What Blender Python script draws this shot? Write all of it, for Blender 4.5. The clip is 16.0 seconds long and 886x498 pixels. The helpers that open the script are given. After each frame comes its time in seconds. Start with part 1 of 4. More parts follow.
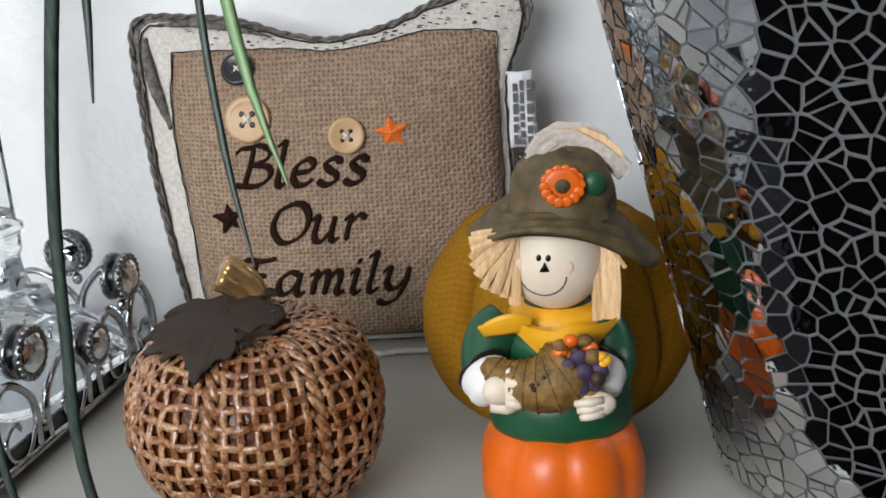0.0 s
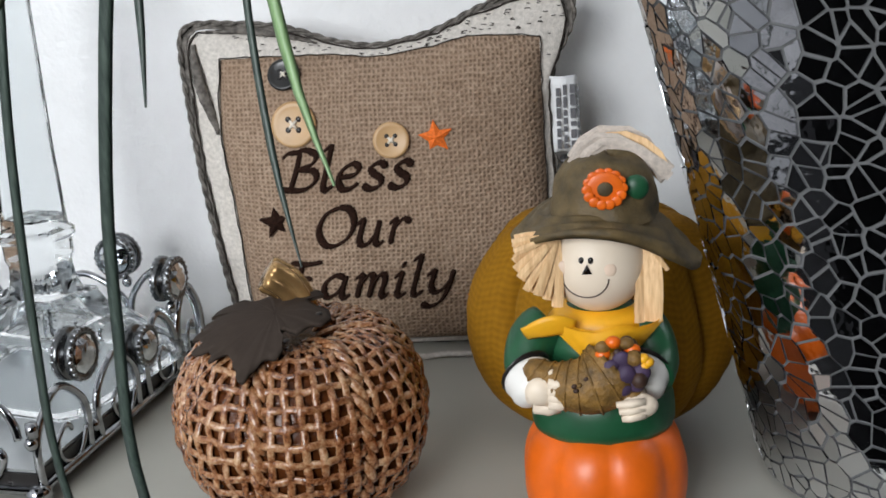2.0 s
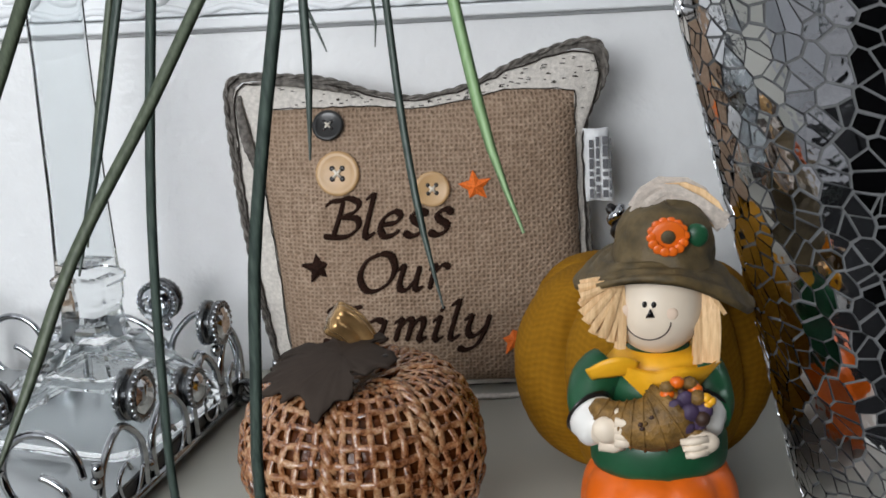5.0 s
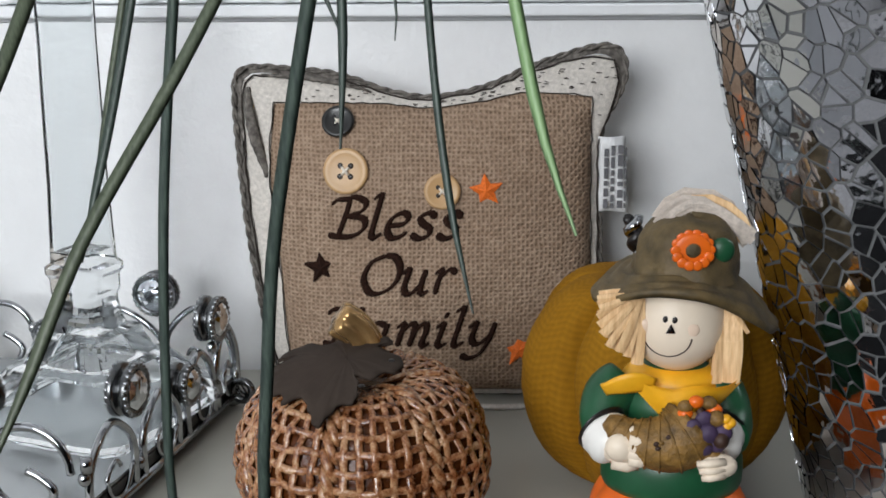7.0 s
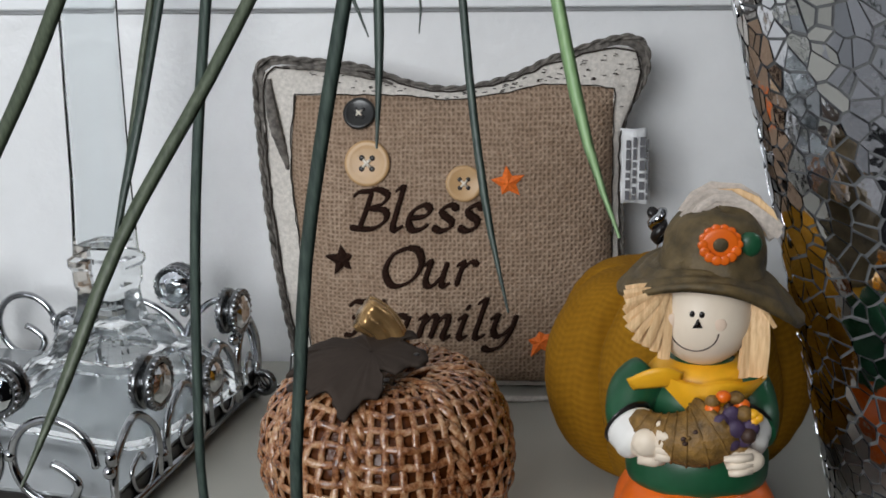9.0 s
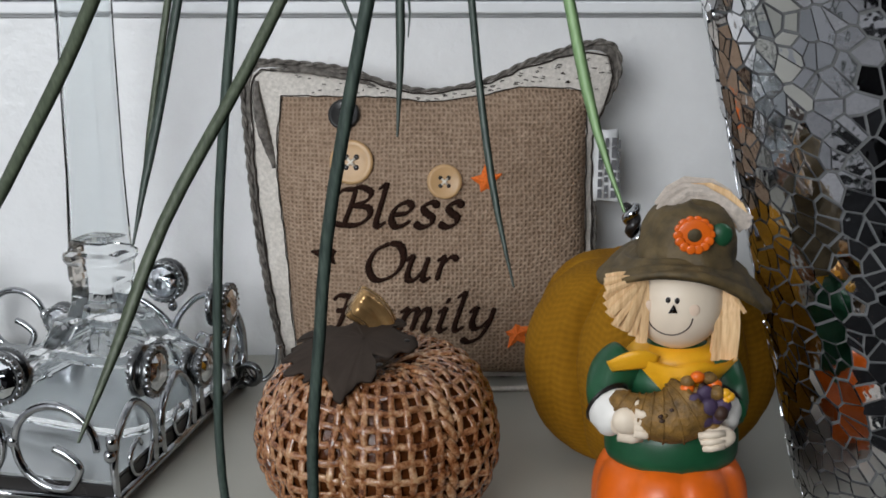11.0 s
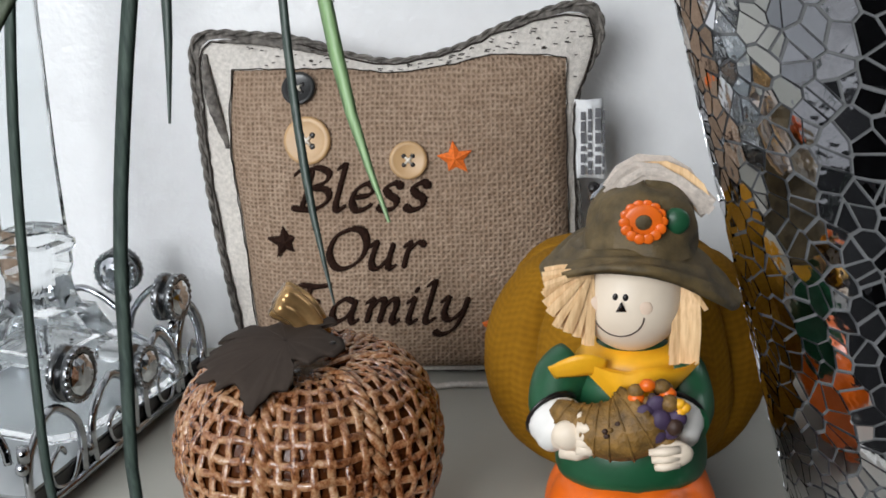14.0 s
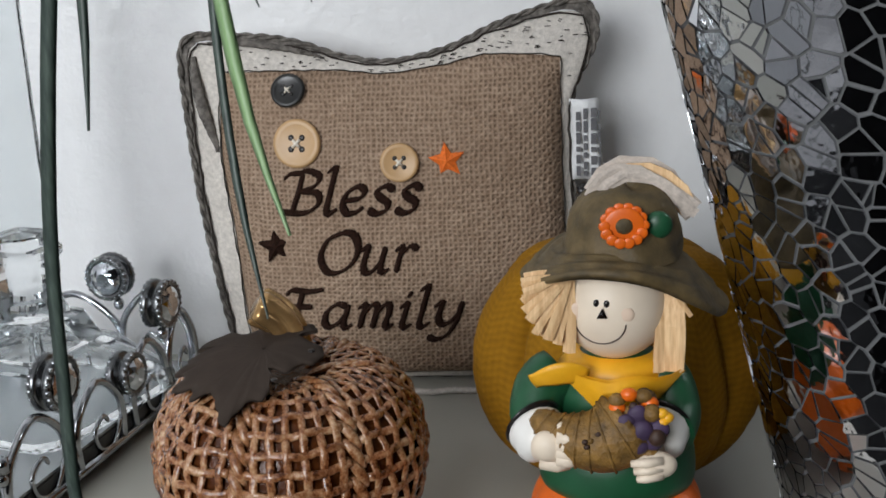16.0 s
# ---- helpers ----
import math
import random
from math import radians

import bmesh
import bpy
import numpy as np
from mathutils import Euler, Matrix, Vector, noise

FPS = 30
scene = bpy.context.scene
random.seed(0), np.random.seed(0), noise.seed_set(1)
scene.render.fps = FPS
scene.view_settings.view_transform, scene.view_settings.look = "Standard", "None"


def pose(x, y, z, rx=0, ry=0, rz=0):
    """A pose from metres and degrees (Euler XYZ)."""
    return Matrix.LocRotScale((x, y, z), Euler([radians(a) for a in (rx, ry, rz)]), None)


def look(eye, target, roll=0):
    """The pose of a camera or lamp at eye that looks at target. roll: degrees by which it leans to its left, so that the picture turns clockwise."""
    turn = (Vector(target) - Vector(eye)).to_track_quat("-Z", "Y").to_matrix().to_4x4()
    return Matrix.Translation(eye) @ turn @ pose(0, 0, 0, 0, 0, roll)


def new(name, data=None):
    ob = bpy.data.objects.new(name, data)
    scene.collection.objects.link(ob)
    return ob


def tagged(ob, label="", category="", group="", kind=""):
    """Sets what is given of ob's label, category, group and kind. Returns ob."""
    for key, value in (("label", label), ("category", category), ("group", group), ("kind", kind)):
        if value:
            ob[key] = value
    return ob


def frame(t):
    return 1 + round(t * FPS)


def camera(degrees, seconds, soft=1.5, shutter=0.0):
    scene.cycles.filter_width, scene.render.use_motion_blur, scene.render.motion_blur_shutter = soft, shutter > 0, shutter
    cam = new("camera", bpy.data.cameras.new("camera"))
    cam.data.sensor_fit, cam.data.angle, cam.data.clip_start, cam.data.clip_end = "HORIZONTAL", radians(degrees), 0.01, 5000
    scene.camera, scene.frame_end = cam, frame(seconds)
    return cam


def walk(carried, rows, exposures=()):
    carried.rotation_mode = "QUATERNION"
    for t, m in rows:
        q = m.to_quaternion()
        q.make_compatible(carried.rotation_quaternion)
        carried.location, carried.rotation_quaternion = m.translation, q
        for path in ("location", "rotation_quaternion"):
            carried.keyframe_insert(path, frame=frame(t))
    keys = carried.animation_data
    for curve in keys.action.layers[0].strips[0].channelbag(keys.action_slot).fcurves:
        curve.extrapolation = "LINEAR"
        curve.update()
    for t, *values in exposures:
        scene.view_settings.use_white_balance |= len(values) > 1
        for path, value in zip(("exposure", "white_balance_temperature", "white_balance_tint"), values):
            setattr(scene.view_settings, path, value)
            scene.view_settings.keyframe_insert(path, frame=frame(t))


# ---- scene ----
cam = camera(38.4, 16.0, soft=1.7)
METRES, EYE, TILT, LEAN, TURN = 0.36, 0.30, -17.0, 3.0, 0.0
ROWS = [
    (0.0, 0.0, 0.0, 0.0, 0.0, 0.0, -0.0),
    (0.5, 0.005, 0.0019, 0.0026, 0.65, -0.08, 0.04),
    (1.0, 0.0039, -0.0019, -0.0032, 1.15, 0.12, -0.02),
    (1.5, 0.0075, -0.0071, -0.0041, 1.77, 0.15, -0.04),
    (2.0, 0.0016, -0.0179, -0.0039, 2.01, 0.26, -0.04),
    (2.5, -0.015, -0.0352, 0.0003, 1.84, 0.31, 0.0),
    (3.0, -0.0259, -0.0539, 0.0007, 1.86, 0.5, 0.11),
    (3.5, -0.0464, -0.0751, -0.0062, 1.59, 1.0, 0.21),
    (4.0, -0.0763, -0.0964, -0.0051, 1.02, 1.53, 0.43),
    (6.5, -0.165, -0.0872, -0.0144, -0.63, 2.98, -1.67),
    (7.0, -0.1619, -0.0347, -0.011, -0.32, 2.72, -2.71),
    (7.5, -0.1336, 0.0053, -0.0023, 0.91, 1.64, -3.08),
    (8.0, -0.1329, 0.0181, -0.0087, 1.27, 0.9, -3.0),
    (8.5, -0.1557, 0.0034, -0.0041, 0.86, 1.45, -2.81),
    (9.0, -0.1799, -0.0321, -0.0031, 0.19, 2.12, -2.71),
    (9.5, -0.2175, -0.0787, -0.0196, -1.1, 2.59, -2.68),
    (12.0, -0.2238, -0.1265, -0.0305, -1.84, 2.39, -2.59),
    (12.5, -0.1719, -0.0781, -0.0233, -1.61, 2.17, -2.49),
    (13.0, -0.1176, -0.0246, -0.0098, -1.12, 1.68, -2.34),
    (13.5, -0.0599, 0.0279, 0.0089, 0.49, 0.97, -2.07),
    (14.0, -0.0384, 0.0689, 0.0114, 1.69, 1.01, -1.91),
    (14.5, -0.0384, 0.0913, 0.013, 1.93, 1.17, -1.86),
    (15.0, -0.0564, 0.0941, 0.0054, 1.07, 1.55, -1.98),
    (15.5, -0.0567, 0.0956, 0.0073, 0.65, 1.51, -2.03),
    (16.0, 0.0171, 0.1095, 0.0208, 2.97, 0.94, -1.57),
]
walk(cam, [(t, pose(0, 0, EYE, TILT, LEAN, TURN) @ pose(METRES * x, METRES * y, METRES * z, 90 + pitch, roll, yaw)) for t, x, y, z, yaw, pitch, roll in ROWS],
     [(0.0, 0.19), (2.5, 0.16), (4.0, 0.02), (7.0, 0.02), (7.6, 0.08), (8.1, 0.06), (8.6, -0.12), (9.5, -0.22), (12.5, -0.12), (13.5, 0.10), (14.0, 0.21), (14.5, 0.13), (15.5, 0.09), (16.0, -0.10)])

# ---- world and light ----
world = bpy.data.worlds.new("world")
scene.world = world
world.use_nodes = True
wn = world.node_tree
sky = wn.nodes.new("ShaderNodeTexSky")
sky.sky_type = "NISHITA"
sky.sun_disc = False
sky.sun_elevation, sky.sun_rotation = radians(40), radians(-70)
wn.links.new(sky.outputs["Color"], wn.nodes["Background"].inputs["Color"])
wn.nodes["Background"].inputs["Strength"].default_value = 0.1


def area_lamp(name, eye, target, sx, sy, watts, colour):
    data = bpy.data.lights.new(name, "AREA")
    data.shape, data.size, data.size_y, data.energy, data.color = "RECTANGLE", sx, sy, watts, colour
    ob = new(name, data)
    ob.matrix_world = look(eye, target)
    return ob


area_lamp("window_light", (-1.08, -1.68, 0.88), (-1.08, 0.6, 0.60), 1.35, 1.02, 61.5, (0.96, 0.98, 1.0))
# added fill from above in place of ceiling bounce, not a lamp of the room
area_lamp("overhead_fill", (-0.3, 0.1, 1.62), (-0.1, 0.5, 0.0), 0.7, 0.7, 0.9, (1.0, 0.97, 0.92))

# ---- materials ----


class Nodes:
    def __init__(self, name):
        self.m = bpy.data.materials.new(name)
        self.m.use_nodes = True
        self.t = self.m.node_tree
        self.b = self.t.nodes["Principled BSDF"]

    def n(self, kind, **inputs):
        node = self.t.nodes.new(kind)
        for k, v in inputs.items():
            self.set(node, k, v)
        return node

    def set(self, node, key, v):
        sock = node.inputs[int(key[1:])] if key[0] == "i" and key[1:].isdigit() else node.inputs[key]
        if isinstance(v, bpy.types.NodeSocket):
            self.t.links.new(v, sock)
        else:
            sock.default_value = v

    def math(self, op, a, b=0.0):
        node = self.t.nodes.new("ShaderNodeMath")
        node.operation = op
        self.set(node, "i0", a)
        self.set(node, "i1", b)
        return node.outputs[0]

    def coords(self):
        return self.n("ShaderNodeTexCoord").outputs["Object"]

    def noise(self, scale, detail=4.0, rough=0.55, vec=None):
        return self.n("ShaderNodeTexNoise", Vector=vec or self.coords(), Scale=scale, Detail=detail, Roughness=rough).outputs["Fac"]

    def ramp(self, fac, stops):
        node = self.t.nodes.new("ShaderNodeValToRGB")
        e = node.color_ramp.elements
        while len(e) < len(stops):
            e.new(0.5)
        for el, (p, c) in zip(e, stops):
            el.position, el.color = p, (*c, 1)
        self.set(node, "Fac", fac)
        return node.outputs["Color"]

    def mix(self, fac, a, b):
        node = self.t.nodes.new("ShaderNodeMix")
        node.data_type = "RGBA"
        self.set(node, "i0", fac)
        self.set(node, "i6", a if isinstance(a, bpy.types.NodeSocket) else (*a, 1))
        self.set(node, "i7", b if isinstance(b, bpy.types.NodeSocket) else (*b, 1))
        return node.outputs[2]

    def bump(self, height, strength, distance):
        node = self.n("ShaderNodeBump", Strength=strength, Distance=distance, Height=height)
        self.t.links.new(node.outputs["Normal"], self.b.inputs["Normal"])


def shade(c, f):
    return tuple(min(1.0, x * f) for x in c)


def painted(name, colour, rough=0.5, metal=0.0, vary=0.18, scale=120.0, bump=0.15, depth=0.0006, second=None):
    k = Nodes(name)
    if rough >= 0.8:
        k.set(k.b, "Specular IOR Level", 0.15)
    a = k.noise(scale, 5)
    b = k.noise(scale * 0.17, 3)
    lo, hi = shade(colour, 1 - vary), shade(colour, 1 + vary)
    c = k.ramp(a, [(0.3, lo), (0.7, hi)])
    c = k.mix(k.math("MULTIPLY", b, 0.5), c, second or shade(colour, 1 - vary))
    k.set(k.b, "Base Color", c)
    k.set(k.b, "Roughness", k.math("ADD", k.math("MULTIPLY", b, 0.2), rough - 0.1))
    k.set(k.b, "Metallic", metal)
    if bump:
        k.bump(k.math("ADD", a, k.noise(scale * 3, 2)), bump, depth)
    return k.m


def burlap_material():
    k = Nodes("burlap")
    co = k.coords()
    warp = k.n("ShaderNodeTexNoise", Vector=co, Scale=60.0, Detail=2.0)
    off = k.n("ShaderNodeVectorMath")
    off.operation = "MULTIPLY_ADD"
    k.set(off, "i0", warp.outputs["Color"])
    off.inputs[1].default_value = (0.0042, 0.0042, 0.0042)
    k.set(off, "i2", co)
    sep = k.n("ShaderNodeSeparateXYZ", Vector=off.outputs[0])
    per = 2 * math.pi / 0.0056
    sx = k.math("SINE", k.math("MULTIPLY", sep.outputs["X"], per))
    sz = k.math("SINE", k.math("MULTIPLY", sep.outputs["Z"], per))
    weave = k.math("MAXIMUM", k.math("ABSOLUTE", sx), k.math("ABSOLUTE", sz))
    over = k.math("MULTIPLY", sx, sz)
    thread = k.noise(700, 3, vec=co)
    blot = k.noise(16, 3, vec=co)
    slub = k.noise(1.0, 3, vec=k.n("ShaderNodeMapping", Vector=co, Scale=(330.0, 330.0, 70.0)).outputs[0])
    slub2 = k.noise(1.0, 3, vec=k.n("ShaderNodeMapping", Vector=co, Scale=(70.0, 330.0, 330.0)).outputs[0])
    weave = k.math("ADD", k.math("MULTIPLY", weave, 0.8), k.math("MULTIPLY", k.math("ADD", slub, k.math("SUBTRACT", slub2, 1.0)), 0.9))
    base = k.ramp(k.math("ADD", k.math("MULTIPLY", weave, 0.85), k.math("MULTIPLY", thread, 0.35)), [(0.30, (0.105, 0.066, 0.044)), (0.62, (0.290, 0.203, 0.142)), (1.0, (0.47, 0.355, 0.262))])
    base = k.mix(k.math("MULTIPLY", blot, 0.9), base, (0.262, 0.178, 0.122))
    k.set(k.b, "Base Color", base)
    k.set(k.b, "Roughness", 0.92)
    k.set(k.b, "Specular IOR Level", 0.15)
    k.bump(k.math("ADD", k.math("MULTIPLY", over, 0.4), weave), 0.9, 0.0009)
    return k.m


def knit_material():
    k = Nodes("mustard_knit")
    co = k.n("ShaderNodeTexCoord").outputs["UV"]
    sep = k.n("ShaderNodeSeparateXYZ", Vector=co)
    u = k.math("MULTIPLY", sep.outputs["X"], 2 * math.pi * 120)
    v = k.math("MULTIPLY", sep.outputs["Y"], 2 * math.pi * 52)
    saw = k.math("ABSOLUTE", k.math("SUBTRACT", k.math("FRACT", k.math("MULTIPLY", sep.outputs["X"], 18.0)), 0.5))
    n = k.noise(300, 3)
    st = k.math("SINE", k.math("ADD", k.math("ADD", v, k.math("MULTIPLY", saw, 15.0)), k.math("MULTIPLY", n, 3.0)))
    col = k.math("SINE", u)
    h = k.math("ADD", k.math("MULTIPLY", st, 0.15), k.math("ADD", k.math("MULTIPLY", col, 0.08), k.math("ADD", 0.35, k.math("MULTIPLY", k.noise(55, 4), 0.6))))
    c = k.ramp(k.math("ADD", k.math("MULTIPLY", h, 0.45), k.math("MULTIPLY", n, 0.3)), [(0.05, (0.14, 0.058, 0.004)), (0.45, (0.27, 0.124, 0.006)), (0.8, (0.39, 0.192, 0.013))])
    c = k.mix(k.math("MULTIPLY", k.noise(14, 2), 0.35), c, (0.22, 0.10, 0.008))
    k.set(k.b, "Base Color", c)
    k.set(k.b, "Roughness", 0.85)
    k.set(k.b, "Specular IOR Level", 0.12)
    k.bump(k.math("ADD", h, k.math("MULTIPLY", n, 1.2)), 0.4, 0.0009)
    return k.m


def mirror_material():
    k = Nodes("mirror_piece")
    r = k.n("ShaderNodeObjectInfo").outputs["Random"]
    k.set(k.b, "Base Color", k.ramp(r, [(0.0, (0.50, 0.51, 0.53)), (1.0, (0.80, 0.80, 0.82))]))
    k.set(k.b, "Metallic", 1.0)
    k.set(k.b, "Roughness", 0.05)
    k.bump(k.noise(90, 2), 0.12, 0.002)
    return k.m


def glass_material(name, tint=(0.97, 0.98, 0.99), rough=0.02, ior=1.47):
    k = Nodes(name)
    k.set(k.b, "Base Color", (*tint, 1))
    k.set(k.b, "Transmission Weight", 1.0)
    k.set(k.b, "IOR", ior)
    k.set(k.b, "Roughness", rough)
    k.bump(k.noise(25, 2), 0.1, 0.003)
    return k.m


def metal_material(name, colour, rough):
    k = Nodes(name)
    k.set(k.b, "Base Color", k.ramp(k.noise(160, 3), [(0.35, shade(colour, 0.7)), (0.65, colour)]))
    k.set(k.b, "Metallic", 1.0)
    k.set(k.b, "Roughness", rough)
    k.bump(k.noise(400, 2), 0.1, 0.0004)
    return k.m


def leaf_material(name, dark, light, rough=0.45):
    k = Nodes(name)
    co = k.n("ShaderNodeMapping", Vector=k.coords(), Scale=(900.0, 900.0, 6.0)).outputs[0]
    c = k.ramp(k.noise(1.0, 2, vec=co), [(0.3, dark), (0.7, light)])
    c = k.mix(k.math("MULTIPLY", k.noise(30, 2), 0.5), c, dark)
    k.set(k.b, "Base Color", c)
    k.set(k.b, "Roughness", rough)
    k.bump(k.noise(1.0, 2, vec=co), 0.3, 0.0004)
    return k.m


def weave_material():
    k = Nodes("tan_glazed_weave")
    a, b = k.noise(330, 4, 0.7), k.noise(60, 3)
    c = k.ramp(k.math("ADD", k.math("MULTIPLY", a, 0.65), k.math("MULTIPLY", b, 0.35)), [(0.39, (0.07, 0.020, 0.006)), (0.46, (0.24, 0.088, 0.032)), (0.53, (0.355, 0.170, 0.078)), (0.64, (0.57, 0.36, 0.20))])
    k.set(k.b, "Base Color", c)
    k.set(k.b, "Roughness", k.math("ADD", k.math("MULTIPLY", b, 0.3), 0.06))
    k.set(k.b, "Coat Weight", 0.6)
    k.set(k.b, "Coat Roughness", 0.10)
    k.bump(a, 0.6, 0.001)
    return k.m


def straw_material():
    k = Nodes("straw")
    co = k.n("ShaderNodeMapping", Vector=k.coords(), Scale=(700.0, 700.0, 60.0)).outputs[0]
    k.set(k.b, "Base Color", k.ramp(k.noise(1.0, 3, vec=co), [(0.3, (0.60, 0.36, 0.17)), (0.7, (0.86, 0.60, 0.33))]))
    k.set(k.b, "Roughness", 0.6)
    k.bump(k.noise(1.0, 3, vec=co), 0.4, 0.0006)
    return k.m


WHITE_WALL = painted("white_wall_paint", (0.80, 0.81, 0.82), 0.33, vary=0.025, scale=45, bump=0.28, depth=0.0022)
WHITE_MOULD = painted("white_moulding_paint", (0.80, 0.82, 0.84), 0.4, vary=0.03, scale=60, bump=0.1)
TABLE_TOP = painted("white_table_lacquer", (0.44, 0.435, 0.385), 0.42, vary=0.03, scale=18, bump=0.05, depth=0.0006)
ROOM_WALL = painted("room_wall_paint", (0.50, 0.51, 0.53), 0.7, vary=0.05, scale=6)
# near-black for unseen surfaces, so that the mosaic pieces reflect a dark room
REFLECTED_DARK = painted("reflected_dark", (0.008, 0.008, 0.009), 0.9, vary=0.2, scale=5)
FLOOR_PALE = painted("pale_floor", (0.30, 0.30, 0.31), 0.6, vary=0.3, scale=9)
BURLAP = burlap_material()
BORDER = painted("white_stitched_border", (0.66, 0.62, 0.57), 0.9, vary=0.22, scale=420, bump=0.5, depth=0.001)
BORDER_GREY = painted("grey_fabric_edge", (0.17, 0.155, 0.14), 0.9, vary=0.7, scale=220, bump=0.5, depth=0.001)
STITCH = painted("dark_stitch_thread", (0.035, 0.028, 0.024), 0.9, vary=0.3, scale=500)
LETTER = painted("brown_embroidery_thread", (0.024, 0.010, 0.006), 0.9, vary=0.5, scale=700, bump=0.6, depth=0.0008)
ORANGE_THREAD = painted("orange_thread", (0.85, 0.16, 0.012), 0.7, vary=0.3, scale=600, bump=0.5, depth=0.0008)
BUTTON = painted("tan_button", (0.50, 0.31, 0.145), 0.4, vary=0.08, scale=90, bump=0.05)
BUTTON_BLACK = painted("black_button", (0.012, 0.012, 0.012), 0.3, vary=0.1, scale=90, bump=0.03)
THREAD_WHITE = painted("white_thread", (0.8, 0.74, 0.64), 0.8, vary=0.1, scale=400)
TAG_WHITE = painted("white_tag_satin", (0.74, 0.75, 0.76), 0.55, vary=0.04, scale=200)
TAG_INK = painted("grey_tag_ink", (0.14, 0.14, 0.15), 0.8)
# the body's glaze, reused as painted shade on strip and rope sides
WICKER_BODY = painted("brown_glaze_and_side_shade", (0.085, 0.024, 0.006), 0.20, vary=0.6, scale=150, bump=0.5, depth=0.001)
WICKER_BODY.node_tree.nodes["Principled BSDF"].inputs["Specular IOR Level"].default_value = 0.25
WICKER = weave_material()
LEAF_METAL = painted("dark_brown_leaf", (0.046, 0.034, 0.027), 0.85, vary=0.15, scale=120, bump=0.1)
GOLD = painted("antique_gold", (0.47, 0.285, 0.12), 0.28, metal=0.7, vary=0.5, scale=80, bump=0.1)
KNIT = knit_material()
CHROME = metal_material("chrome_wire", (0.46, 0.47, 0.49), 0.09)
PEWTER = metal_material("dark_pewter", (0.17, 0.175, 0.18), 0.25)
GLASS = glass_material("clear_glass", (0.93, 0.95, 0.955), 0.05, 1.22)
GEM = metal_material("silvered_crystal", (0.90, 0.93, 0.97), 0.06)
MIRROR = mirror_material()
GROUT = painted("pale_grey_grout", (0.135, 0.138, 0.14), 0.85, vary=0.12, scale=150, bump=0.4)
BLADE_DARK = leaf_material("dark_green_blade", (0.028, 0.042, 0.036), (0.075, 0.105, 0.085))
BLADE_MID = leaf_material("olive_green_blade", (0.055, 0.070, 0.045), (0.12, 0.145, 0.095))
BLADE_BRIGHT = leaf_material("bright_green_blade", (0.18, 0.30, 0.13), (0.27, 0.41, 0.20))
D_ORANGE = painted("doll_orange", (0.80, 0.15, 0.008), 0.38, vary=0.12, scale=70, bump=0.08, second=(0.62, 0.08, 0.004))
D_GREEN = painted("doll_green", (0.012, 0.085, 0.035), 0.42, vary=0.2, scale=90, bump=0.1)
D_SKIN = painted("doll_cream", (0.80, 0.68, 0.54), 0.5, vary=0.05, scale=60, bump=0.05)
D_PINK = painted("doll_blush", (0.80, 0.615, 0.475), 0.5, vary=0.05, scale=60, bump=0.02)
D_YELLOW = painted("doll_yellow", (0.85, 0.42, 0.015), 0.45, vary=0.12, scale=80, bump=0.15)
D_HAT = painted("doll_hat_brown", (0.100, 0.066, 0.026), 0.65, vary=0.6, scale=110, bump=0.5, depth=0.001, second=(0.07, 0.055, 0.02))
D_BROWN = painted("doll_horn_brown", (0.21, 0.112, 0.024), 0.6, vary=0.6, scale=170, bump=0.8, depth=0.001)
D_DARKBROWN = painted("doll_dark_brown", (0.045, 0.02, 0.012), 0.6, vary=0.3, scale=140)
D_PURPLE = painted("doll_purple", (0.055, 0.032, 0.078), 0.65, vary=0.3, scale=140)
D_WHITE = painted("doll_white", (0.82, 0.80, 0.76), 0.5, vary=0.04, scale=90, bump=0.1)
D_BLACK = painted("doll_black", (0.01, 0.008, 0.008), 0.3)
D_STRAW = straw_material()
D_PALE = painted("pale_raffia", (0.55, 0.48, 0.42), 0.7, vary=0.25, scale=500, bump=0.4)

# ---- mesh helpers ----


